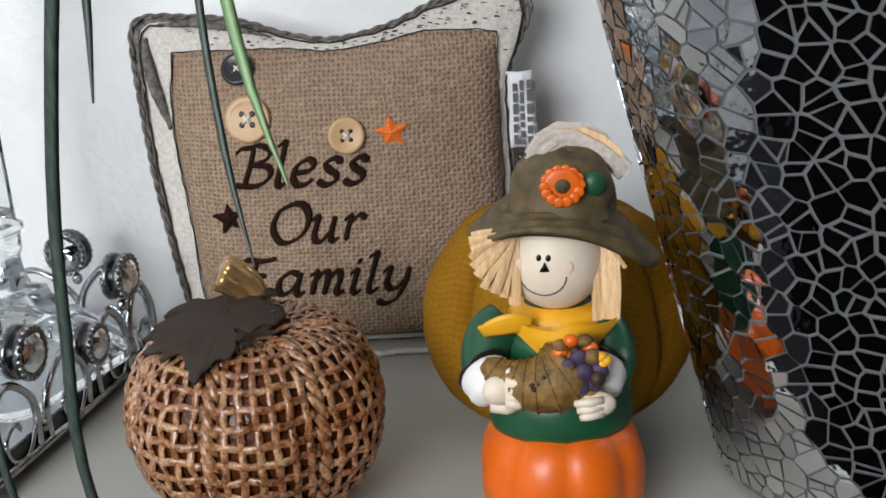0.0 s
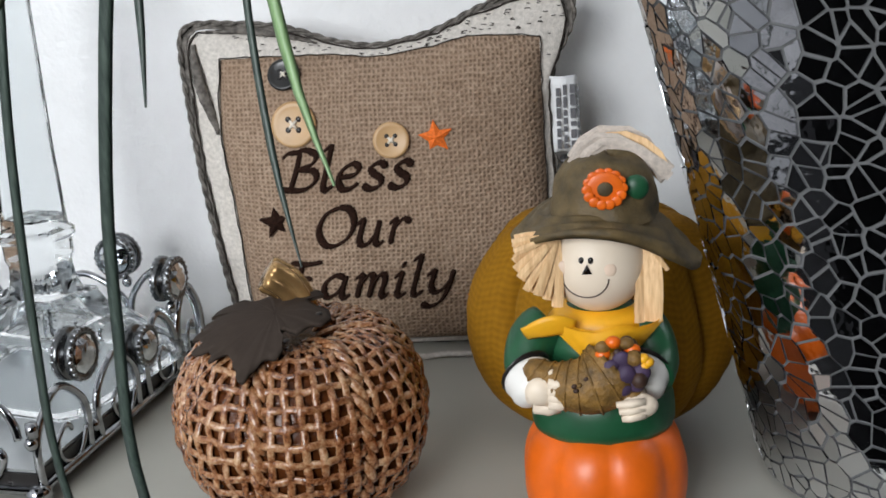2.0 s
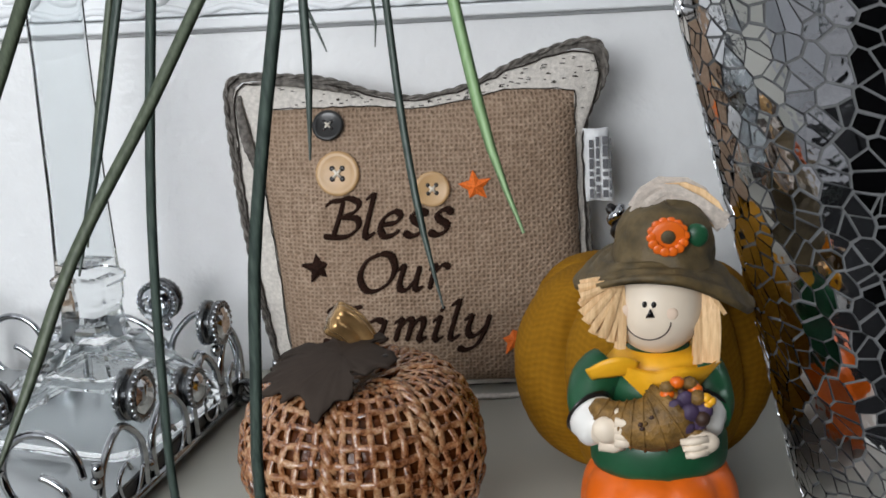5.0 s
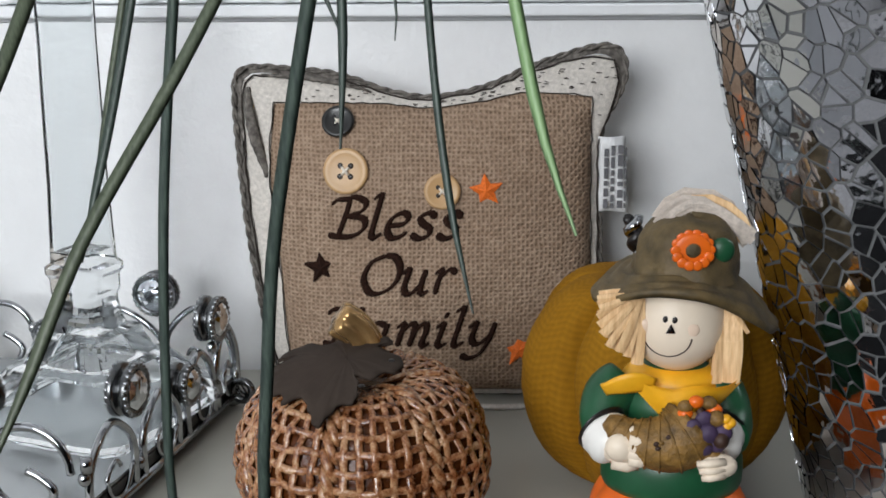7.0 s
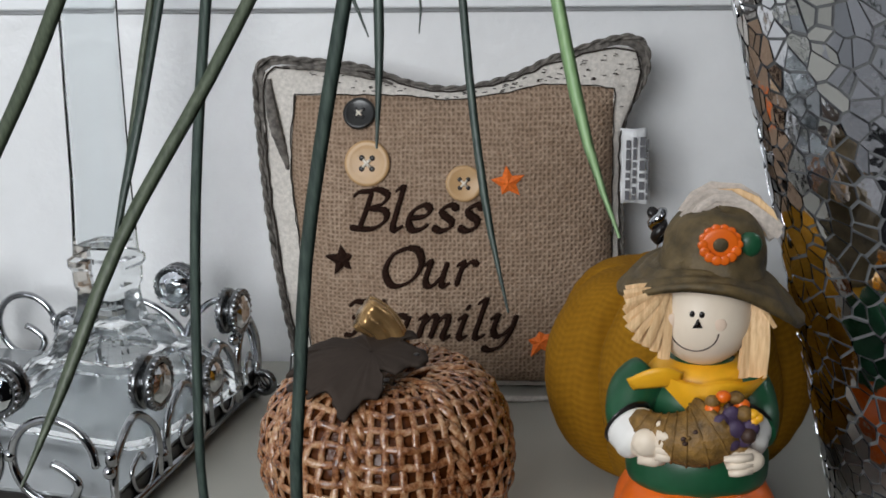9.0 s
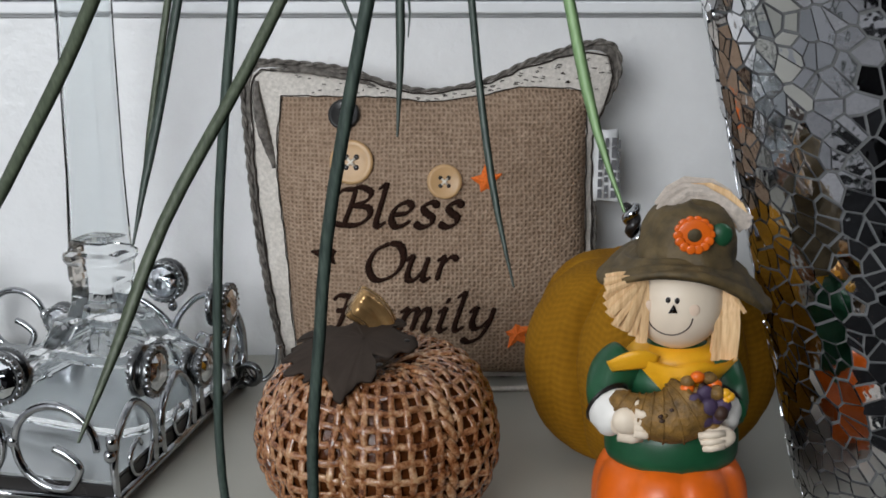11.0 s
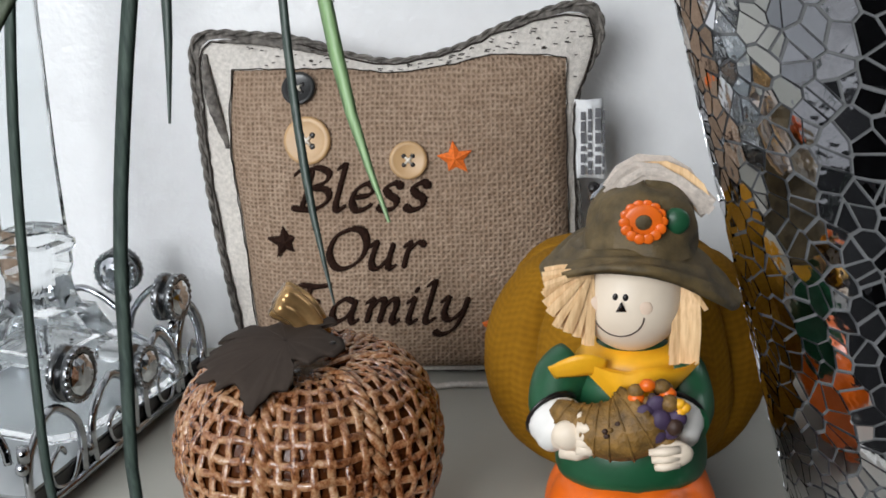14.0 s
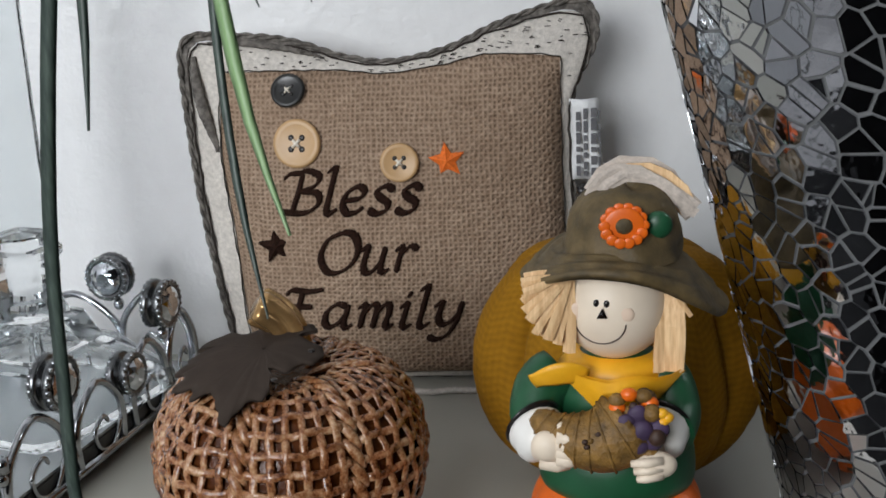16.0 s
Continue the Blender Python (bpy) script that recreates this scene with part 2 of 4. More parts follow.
class Geo:
    """Verts and faces that grow into one mesh, with a material slot for each face."""

    def __init__(self):
        self.v, self.f, self.m = [], [], []

    def add(self, verts, faces, slot=0):
        o = len(self.v)
        self.v += [tuple(p) for p in verts]
        self.f += [tuple(i + o for i in f) for f in faces]
        self.m += [slot] * len(faces)
        return self

    def grid(self, rows, slot=0, close_u=False, close_v=False):
        n, k = len(rows), len(rows[0])
        faces = []
        for i in range(n if close_v else n - 1):
            for j in range(k if close_u else k - 1):
                a, b = i * k + j, i * k + (j + 1) % k
                c, d = ((i + 1) % n) * k + (j + 1) % k, ((i + 1) % n) * k + j
                faces.append((a, b, c, d))
        return self.add([p for r in rows for p in r], faces, slot)

    def lathe(self, profile, n=32, slot=0, at=(0, 0, 0), squash=1.0, lobes=0, lobe_depth=0.0, turn=0.0):
        rows = []
        for r, z in profile:
            row = []
            for j in range(n):
                a = 2 * math.pi * j / n + turn
                k = 1.0 - lobe_depth * (1 - abs(math.sin(a * lobes / 2)) ** 0.6) if lobes else 1.0
                row.append((at[0] + r * k * math.cos(a), at[1] + r * k * math.sin(a) * squash, at[2] + z))
            rows.append(row)
        return self.grid(rows, slot, close_u=True)

    def ball(self, at, rx, ry, rz, slot=0, n=20, k=12, m=None):
        rows = []
        for i in range(k + 1):
            b = -math.pi / 2 + math.pi * i / k
            row = []
            for j in range(n):
                a = 2 * math.pi * j / n
                p = Vector((rx * math.cos(b) * math.cos(a), ry * math.cos(b) * math.sin(a), rz * math.sin(b)))
                row.append((m @ p if m else p) + Vector(at))
            rows.append(row)
        return self.grid(rows, slot, close_u=True)

    def tube(self, pts, radius, slot=0, n=8, closed=False, flat=1.0, side=None, under=None):
        pts = [Vector(p) for p in pts]
        rad = radius if isinstance(radius, (list, tuple)) else [radius] * len(pts)
        rows, ref = [], None
        for i, p in enumerate(pts):
            q0 = pts[i - 1] if i or closed else p
            q1 = pts[(i + 1) % len(pts)] if i + 1 < len(pts) or closed else p
            d = (q1 - q0).normalized()
            if ref is None:
                ref = Vector(side) if side else (Vector((0, 0, 1)) if abs(d.z) < 0.9 else Vector((1, 0, 0)))
            ref = (ref - d * ref.dot(d)).normalized()
            o = d.cross(ref)
            rows.append([p + (ref * math.cos(2 * math.pi * j / n) + o * math.sin(2 * math.pi * j / n) * flat) * rad[i] for j in range(n)])
        self.grid(rows, slot, close_u=True, close_v=closed)
        # under: darker slot for faces turned off the top, shade put into colour
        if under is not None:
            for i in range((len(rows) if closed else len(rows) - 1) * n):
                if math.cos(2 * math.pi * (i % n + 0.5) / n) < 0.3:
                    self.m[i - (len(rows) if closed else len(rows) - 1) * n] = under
        if not closed:
            o = len(self.v) - n * len(rows)
            self.f += [tuple(o + j for j in reversed(range(n))), tuple(o + (len(rows) - 1) * n + j for j in range(n))]
            self.m += [slot, slot]
        return self

    def prism(self, outline, front, back, slot=0):
        """A flat shape given by x, z pairs, between two planes of y."""
        n = len(outline)
        v = [(x, front, z) for x, z in outline] + [(x, back, z) for x, z in outline]
        f = [tuple(range(n)), tuple(range(2 * n - 1, n - 1, -1))] + [(i, i + n, (i + 1) % n + n, (i + 1) % n) for i in range(n)]
        return self.add(v, f, slot)

    def box(self, x0, y0, z0, x1, y1, z1, slot=0):
        v = [(x, y, z) for z in (z0, z1) for y in (y0, y1) for x in (x0, x1)]
        return self.add(v, [(0, 2, 3, 1), (4, 5, 7, 6), (0, 1, 5, 4), (2, 6, 7, 3), (0, 4, 6, 2), (1, 3, 7, 5)], slot)

    def mesh(self, name, materials, smooth=True):
        me = bpy.data.meshes.new(name)
        me.from_pydata(self.v, [], self.f)
        for m in materials:
            me.materials.append(m)
        me.polygons.foreach_set("material_index", self.m)
        me.polygons.foreach_set("use_smooth", [smooth] * len(self.f))
        bm = bmesh.new()
        bm.from_mesh(me)
        bmesh.ops.remove_doubles(bm, verts=bm.verts, dist=1e-7)
        bmesh.ops.recalc_face_normals(bm, faces=bm.faces)
        bm.to_mesh(me)
        bm.free()
        return me


def thing(name, at, label, category, group="", kind=""):
    ob = new(name)
    ob.location = at
    ob.empty_display_size = 0.02
    return tagged(ob, label, category, group, kind)


def part(name, geo, material, parent, label="", smooth=True, kind=""):
    ob = new(name, geo.mesh(name, material if isinstance(material, list) else [material], smooth))
    ob.parent = parent
    return tagged(ob, label, kind=kind)


def bevel(ob, width, segments=2):
    m = ob.modifiers.new("bevel", "BEVEL")
    m.width, m.segments, m.limit_method, m.angle_limit = width, segments, "ANGLE", radians(40)
    return ob


def solid(name, geo, material, label, category, kind="structure", smooth=False):
    return tagged(new(name, geo.mesh(name, [material], smooth)), label, category, kind=kind)


def resample(points, n):
    """n + 1 points spread evenly along a smooth line through the given ones."""
    p = [Vector(q) for q in points]
    fine = []
    for i in range(len(p) - 1):
        a, b, c, d = p[max(i - 1, 0)], p[i], p[i + 1], p[min(i + 2, len(p) - 1)]
        for s in range(12):
            t = s / 12
            fine.append(0.5 * ((2 * b) + (c - a) * t + (2 * a - 5 * b + 4 * c - d) * t * t + (3 * b - a - 3 * c + d) * t ** 3))
    fine.append(p[-1])
    acc = [0.0]
    for a, b in zip(fine, fine[1:]):
        acc.append(acc[-1] + (b - a).length)
    out, j = [], 0
    for i in range(n + 1):
        s = acc[-1] * i / n
        while j < len(acc) - 2 and acc[j + 1] < s:
            j += 1
        w = (s - acc[j]) / max(acc[j + 1] - acc[j], 1e-9)
        out.append(fine[j].lerp(fine[j + 1], w))
    return out


rng = random.Random(7)

# ---- the room ----
WALL_Y = 0.84
g = Geo().box(-1.9, WALL_Y, -0.75, 1.7, WALL_Y + 0.1, 0.2415)
solid("wall_north", g, WHITE_WALL, "smooth glossy white painted wall panel behind the ornaments", "wall")
g = Geo().box(-1.9, WALL_Y + 0.012, 0.2415, 1.7, WALL_Y + 0.1, 1.7)
solid("wall_upper", g, WHITE_WALL, "white painted wall above the carved moulding", "wall")
solid("wall_west", Geo().box(-2.0, -1.7, -0.75, -1.9, WALL_Y + 0.1, 1.7), ROOM_WALL, "plain pale grey side wall", "wall")
# east and south walls: unseen, coloured near-black for the mosaic's reflections
solid("wall_east", Geo().box(1.7, -1.7, -0.75, 1.8, WALL_Y + 0.1, 1.7), REFLECTED_DARK, "plain dark side wall", "wall")
solid("wall_south", Geo().box(-2.0, -1.8, -0.75, 1.8, -1.7, 0.2).box(-2.0, -1.8, 1.4, 1.8, -1.7, 1.7).box(-2.0, -1.8, 0.2, -1.75, -1.7, 1.4).box(-0.35, -1.8, 0.2, 1.8, -1.7, 1.4), REFLECTED_DARK, "plain dark wall with a window opening", "wall")
solid("floor", Geo().box(-2.0, -1.8, -0.85, 1.8, WALL_Y + 0.1, -0.75), FLOOR_PALE, "pale grey floor", "floor")
# unseen dark sheet on the floor, added to darken what the mosaic reflects
solid("rug", Geo().box(-1.35, -1.4, -0.75, 1.6, 0.45, -0.742), REFLECTED_DARK, "unseen dark sheet added on the floor to darken the mosaic's reflections", "rug")
# unseen panel, added only to give the mosaic its black reflection
solid("reflection_panel", Geo().box(-0.60, -0.36, -0.75, 1.7, -0.28, 0.10), REFLECTED_DARK, "unseen dark panel added opposite the table to blacken the mosaic's reflections", "wall")
solid("ceiling", Geo().box(-2.0, -1.8, 1.7, 1.8, WALL_Y + 0.1, 1.8), ROOM_WALL, "plain pale ceiling", "ceiling")

# carved moulding along the top of the wall panel
mould = thing("carved_moulding", (0, WALL_Y, 0.2415), "white carved moulding strip with scrolled relief on the wall", "moulding", kind="structure")
g = Geo().box(-1.0, -0.008, 0.0035, 1.0, 0.012, 0.0115).box(-1.0, -0.001, 0.0125, 1.0, 0.012, 0.07)
bevel(part("ledge", g, WHITE_MOULD, mould, smooth=False), 0.0015)
for i in range(26):
    x = -0.62 + i * 0.045
    sgn = 1 if i % 2 else -1
    pts = [(x + 0.022 * math.cos(a) * (1 - 0.09 * a), -0.0015, 0.032 + sgn * 0.013 * math.sin(a) * (1 - 0.09 * a)) for a in [k * 0.35 for k in range(24)]]
    part("scroll", Geo().tube(pts, [0.0042 * (1 - 0.025 * k) for k in range(24)], flat=0.8), WHITE_MOULD, mould)
pts = [(-0.62 + 0.008 * i, -0.001, 0.0165 + 0.0022 * math.sin(i * 1.1)) for i in range(150)]
part("bead_line", Geo().tube(pts, 0.0025), WHITE_MOULD, mould)

# the table
table = thing("display_table", (0, 0, -0.75), "white lacquered display table against the wall", "table")
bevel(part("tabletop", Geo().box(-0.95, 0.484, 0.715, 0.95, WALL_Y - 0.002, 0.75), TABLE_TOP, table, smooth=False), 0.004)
for x in (-0.9, 0.85):
    for y in (0.49, 0.78):
        part("leg", Geo().box(x, y, 0, x + 0.05, y + 0.05, 0.714), TABLE_TOP, table, smooth=False)

# ---- the pillow ----
PX, PY = -0.07, 0.782
pillow = thing("pillow", (PX, PY, 0.0), "tan burlap pillow with white stitched border, leaning on the wall", "pillow")
N = 36
outer = {
    "left": [(-0.104, 0.001), (-0.114, 0.058), (-0.122, 0.119), (-0.126, 0.18), (-0.1265, 0.204), (-0.1245, 0.2135)],
    "top": [(-0.1245, 0.2135), (-0.117, 0.2180), (-0.09, 0.217), (-0.06, 0.213), (-0.03, 0.203), (-0.003, 0.199), (0.03, 0.205), (0.06, 0.218), (0.085, 0.2265), (0.105, 0.2305), (0.1145, 0.2275)],
    "right": [(0.1145, 0.2275), (0.1185, 0.219), (0.1165, 0.204), (0.1045, 0.178), (0.103, 0.15), (0.1045, 0.11), (0.106, 0.06), (0.103, 0.001)],
    "bottom": [(0.103, 0.001), (0.0, 0.001), (-0.104, 0.001)],
}
inner = {
    "left": [(-0.094, 0.006), (-0.098, 0.05), (-0.101, 0.1), (-0.105, 0.15), (-0.101, 0.196)],
    "top": [(-0.101, 0.196), (-0.06, 0.196), (-0.03, 0.195), (-0.003, 0.193), (0.03, 0.197), (0.055, 0.202), (0.08, 0.201), (0.097, 0.199)],
    "right": [(0.097, 0.199), (0.097, 0.17), (0.098, 0.11), (0.1, 0.06), (0.098, 0.006)],
    "bottom": [(0.098, 0.006), (0.0, 0.0065), (-0.094, 0.006)],
}
SIDES = ("left", "top", "right", "bottom")
ou = {s: resample([(x, 0, z) for x, z in outer[s]], N) for s in SIDES}
inn = {s: resample([(x, 0, z) for x, z in inner[s]], N) for s in SIDES}


def bulge(x, z):
    s, t = min(max((x + 0.102) / 0.200, 0), 1), min(max((z - 0.003) / 0.195, 0), 1)
    return -0.004 - 0.033 * (16 * s * (1 - s) * t * (1 - t)) ** 0.5


def coons(s, t):
    i, j = s * N, t * N
    pick = lambda c, k: c[min(int(k), N - 1)].lerp(c[min(int(k), N - 1) + 1], k - min(int(k), N - 1))
    top, bot = pick(inn["top"], i), pick(inn["bottom"], N - i)
    lef, rig = pick(inn["left"], j), pick(inn["right"], N - j)
    c00, c10, c01, c11 = inn["left"][0], inn["right"][N], inn["left"][N], inn["top"][N]
    return bot * (1 - t) + top * t + lef * (1 - s) + rig * s - (c00 * (1 - s) * (1 - t) + c10 * s * (1 - t) + c01 * (1 - s) * t + c11 * s * t)


front, back = [], []
for j in range(41):
    t = j / 40
    fr, bk = [], []
    for i in range(41):
        s = i / 40
        p = coons(s, t)
        k = (16 * s * (1 - s) * t * (1 - t)) ** 0.5
        wr = 0.0016 * noise.noise(Vector((p.x * 30, 0, p.z * 22))) * k
        fr.append((p.x, -0.004 - 0.033 * k + wr, p.z))
        bk.append((p.x, 0.003 + 0.036 * k, p.z))
    front.append(fr)
    back.append(bk)
part("front_face", Geo().grid(front), BURLAP, pillow, "woven tan burlap front")
part("back_face", Geo().grid(back), BURLAP, pillow)

ring_o = [p for s in SIDES for p in ou[s][:-1]]
ring_i = [p for s in SIDES for p in inn[s][:-1]]
rows_f, mid, edge = [], [], []
for k in range(7):
    w = k / 6
    row = []
    for a, b in zip(ring_i, ring_o):
        p = a.lerp(b, w * 0.80)
        row.append((p.x, -0.005 + 0.004 * w + 0.0014 * noise.noise(Vector((p.x * 130, w * 3, p.z * 130))), p.z))
    rows_f.append(row)
rows_f += [[(x, 0.003, z) for x, y, z in rows_f[-1]], [(x, 0.003, z) for x, y, z in rows_f[0]]]
part("border", Geo().grid(rows_f, close_u=True), BORDER, pillow, "white stitched fabric border")
rows_g = []
for k in range(5):
    w = k / 4
    row = []
    for n_, (a, b) in enumerate(zip(ring_i, ring_o)):
        s0 = 0.80 + 0.10 * noise.noise(Vector((a.x * 40, 3, a.z * 40)))
        p = a.lerp(b, s0 + (1 - s0) * w)
        row.append((p.x, -0.0012 + 0.0035 * w + 0.0016 * math.sin(n_ * 1.9 + w * 2), p.z))
    rows_g.append(row)
rows_g += [[(x, y + 0.003, z) for x, y, z in rows_g[-1]], [(x, 0.004, z) for x, y, z in rows_g[0]]]
part("edge_strip", Geo().grid(rows_g, close_u=True), BORDER_GREY, pillow, "frayed grey edge strip")
jit = lambda s: rng.uniform(-s, s)
top_run = [a.lerp(b, 0.02) for a, b in zip(inn["left"][4:] + inn["top"] + inn["right"], ou["left"][4:] + ou["top"] + ou["right"])]
part("inner_stitch", Geo().tube([(p.x + jit(0.0006), -0.0062, p.z + jit(0.0006)) for p in top_run], 0.0004, n=5), STITCH, pillow)
part("middle_stitch", Geo().tube([(a.lerp(b, 0.77).x + jit(0.0008), -0.0028, a.lerp(b, 0.77).z + jit(0.0008)) for a, b in list(zip(ring_i, ring_o))[:3 * N]], 0.0006, n=5), STITCH, pillow)
ring_c = resample([b for b in ring_o[:3 * N + 1]], 420)
for s in range(2):
    pts, rad = [], []
    for i, p in enumerate(ring_c):
        q = ring_c[max(i - 1, 0)]
        d = (ring_c[min(i + 1, 420)] - q).normalized()
        across = Vector((-d.z, 0, d.x))
        ph = i * 0.55 + s * math.pi
        pts.append(p + across * 0.0010 * math.cos(ph) + Vector((0, 0.0005 + 0.0008 * math.sin(ph), 0)))
        rad.append(0.0011 + 0.0004 * noise.noise(Vector((i * 0.06, s * 7, 0))))
    part("edge_cord", Geo().tube(pts, rad, n=6), BORDER_GREY, pillow, "frayed grey twisted edge cord")
fold = resample([(-0.117, -0.0030, 0.206), (-0.1165, -0.0048, 0.190), (-0.113, -0.0054, 0.172), (-0.1085, -0.0048, 0.156), (-0.1075, -0.0040, 0.149)], 30)
part("corner_fold", Geo().tube([p + Vector((jit(0.0004), 0, 0)) for p in fold], [0.0011 + 0.0018 * math.sin(math.pi * i / 30) for i in range(31)], n=8, side=(0, 1, 0), flat=1.3), BORDER_GREY, pillow, "grey fold at the corner")
fold = resample([(-0.108, -0.0045, 0.2135), (-0.085, -0.0050, 0.2125), (-0.060, -0.0045, 0.2085), (-0.040, -0.0035, 0.2025)], 30)
part("corner_fold", Geo().tube([p + Vector((0, 0, jit(0.0004))) for p in fold], [0.0005 + 0.0010 * math.sin(math.pi * i / 30) for i in range(31)], n=8, side=(0, 1, 0), flat=1.3), BORDER_GREY, pillow, "grey fold at the corner")
g = Geo()
for _ in range(90):
    i = rng.randrange(N + 4, 2 * N + 4)
    a, b = ring_i[i], ring_o[i]
    p = a.lerp(b, rng.uniform(0.12, 0.7))
    g.tube([(p.x, -0.0058, p.z), (p.x + rng.uniform(0.001, 0.0035), -0.0058, p.z + jit(0.0006))], 0.00028, n=4)
part("loose_stitch", g, STITCH, pillow, kind="stuff")


def button(x, z, r, material, label):
    y = bulge(x, z)
    g = Geo().lathe([(0.0002, 0.0), (r * 0.93, 0.0), (r, 0.0008), (r * 0.98, 0.0022), (r * 0.88, 0.0028), (r * 0.74, 0.0024), (r * 0.60, 0.0020), (0.0002, 0.0018)], 36)
    ob = part("button", g, material, pillow, label)
    tilt_z = (bulge(x, z + 0.004) - bulge(x, z - 0.004)) / 0.008
    tilt_x = (bulge(x + 0.004, z) - bulge(x - 0.004, z)) / 0.008
    ob.matrix_basis = Matrix.LocRotScale((x, y - 0.0005, z), Vector((tilt_x, -1, tilt_z)).to_track_quat("Z", "Y"), None)
    h = Geo()
    for dx, dz in ((1, 1), (1, -1), (-1, 1), (-1, -1)):
        h.ball((dx * r * 0.23, dz * r * 0.23, 0.0019), r * 0.13, r * 0.13, 0.0007, n=10, k=6)
    part("hole", h, D_BLACK, ob)
    w = r * 0.15
    h = Geo().tube([(-w, -w, 0.002), (0, 0, 0.0034), (w, w, 0.002)], r * 0.07).tube([(-w, w, 0.002), (0, 0, 0.0034), (w, -w, 0.002)], r * 0.07)
    part("thread", h, THREAD_WHITE, ob, "white sewing thread")
    return ob


button(-0.055, 0.157, 0.0143, BUTTON, "large round tan four-hole button")
button(0.004, 0.1455, 0.0112, BUTTON, "round tan four-hole button")
button(-0.060, 0.186, 0.0102, BUTTON_BLACK, "shiny black round button")


def star(x, z, r, material, label):
    g = Geo()
    rim, y = [], bulge(x, z)
    for k in range(10):
        a = math.pi / 2 + k * math.pi / 5 + 0.12
        q = (r if k % 2 == 0 else r * 0.46) * rng.uniform(0.93, 1.07)
        rim.append((x + q * math.cos(a), z + q * math.sin(a)))
    v = [(x, y - 0.0030, z)] + [(p, y - 0.0006, q) for p, q in rim] + [(p, y + 0.004, q) for p, q in rim]
    g.add(v, [(0, 1 + k, 1 + (k + 1) % 10) for k in range(10)] + [(1 + k, 11 + k, 11 + (k + 1) % 10, 1 + (k + 1) % 10) for k in range(10)])
    return part("star", g, material, pillow, label, smooth=False)


star(0.031, 0.1455, 0.0112, ORANGE_THREAD, "embroidered orange star")
star(0.052, 0.0415, 0.0112, ORANGE_THREAD, "embroidered orange star")
star(-0.072, 0.096, 0.0105, LETTER, "embroidered dark brown star")


# pen strokes of the italic hand, in parts of the x-height, before the slant
STROKES = {}
STROKES["B"] = [[(-0.15, 1.25), (0.0, 1.45), (0.38, 1.5)], [(0.38, 1.5), (0.34, 0.8), (0.26, 0.02)], [(0.1, 1.42), (0.5, 1.58), (0.86, 1.4), (0.8, 1.05), (0.38, 0.82)], [(0.38, 0.82), (0.9, 0.76), (0.98, 0.35), (0.62, 0.02), (-0.05, 0.03)]]
STROKES["l"] = [[(-0.05, 1.5), (0.15, 1.68), (0.14, 0.9), (0.12, 0.2), (0.22, 0.0), (0.42, 0.2)]]
STROKES["e"] = [[(0.1, 0.48), (0.5, 0.58), (0.6, 0.84), (0.4, 1.0), (0.12, 0.78), (0.05, 0.35), (0.2, 0.03), (0.45, 0.05), (0.66, 0.26)]]
STROKES["s"] = [[(0.62, 0.82), (0.4, 1.0), (0.16, 0.85), (0.26, 0.6), (0.5, 0.4), (0.5, 0.12), (0.25, 0.0), (-0.02, 0.16)]]
STROKES["O"] = [[(0.62, 1.55), (0.18, 1.25), (0.05, 0.6), (0.3, 0.06), (0.66, 0.0), (1.05, 0.35), (1.16, 0.95), (0.95, 1.45), (0.6, 1.55)]]
STROKES["u"] = [[(-0.06, 0.82), (0.13, 1.0), (0.1, 0.3), (0.2, 0.02), (0.4, 0.05), (0.62, 0.45)], [(0.68, 1.0), (0.63, 0.25), (0.73, 0.0), (0.9, 0.16)]]
STROKES["r"] = [[(-0.06, 0.82), (0.13, 1.0), (0.1, 0.5), (0.08, 0.0)], [(0.1, 0.6), (0.35, 0.98), (0.64, 0.88)]]
STROKES["F"] = [[(0.42, 1.5), (0.36, 0.6), (0.26, 0.06), (-0.02, 0.0)], [(-0.05, 1.28), (0.1, 1.5), (0.6, 1.48), (1.02, 1.6)], [(0.1, 0.8), (0.78, 0.86)]]
STROKES["a"] = [[(0.62, 0.9), (0.35, 1.0), (0.08, 0.7), (0.05, 0.25), (0.2, 0.02), (0.45, 0.2), (0.63, 0.6)], [(0.67, 1.0), (0.61, 0.25), (0.7, 0.0), (0.87, 0.16)]]
STROKES["m"] = [[(-0.06, 0.82), (0.13, 1.0), (0.1, 0.5), (0.08, 0.0)], [(0.1, 0.55), (0.3, 0.95), (0.46, 0.94), (0.48, 0.6), (0.45, 0.0)], [(0.47, 0.55), (0.66, 0.95), (0.82, 0.94), (0.85, 0.6), (0.81, 0.2), (0.89, 0.0), (1.04, 0.16)]]
STROKES["i"] = [[(-0.06, 0.82), (0.13, 1.0), (0.1, 0.2), (0.2, 0.0), (0.37, 0.16)], [(0.10, 1.42), (0.2, 1.34)]]
STROKES["y"] = [[(-0.06, 0.82), (0.13, 1.0), (0.12, 0.4), (0.25, 0.1), (0.46, 0.15), (0.66, 0.5)], [(0.72, 1.0), (0.66, 0.2), (0.5, -0.35), (0.2, -0.55), (-0.08, -0.4)]]
NIB = radians(38)


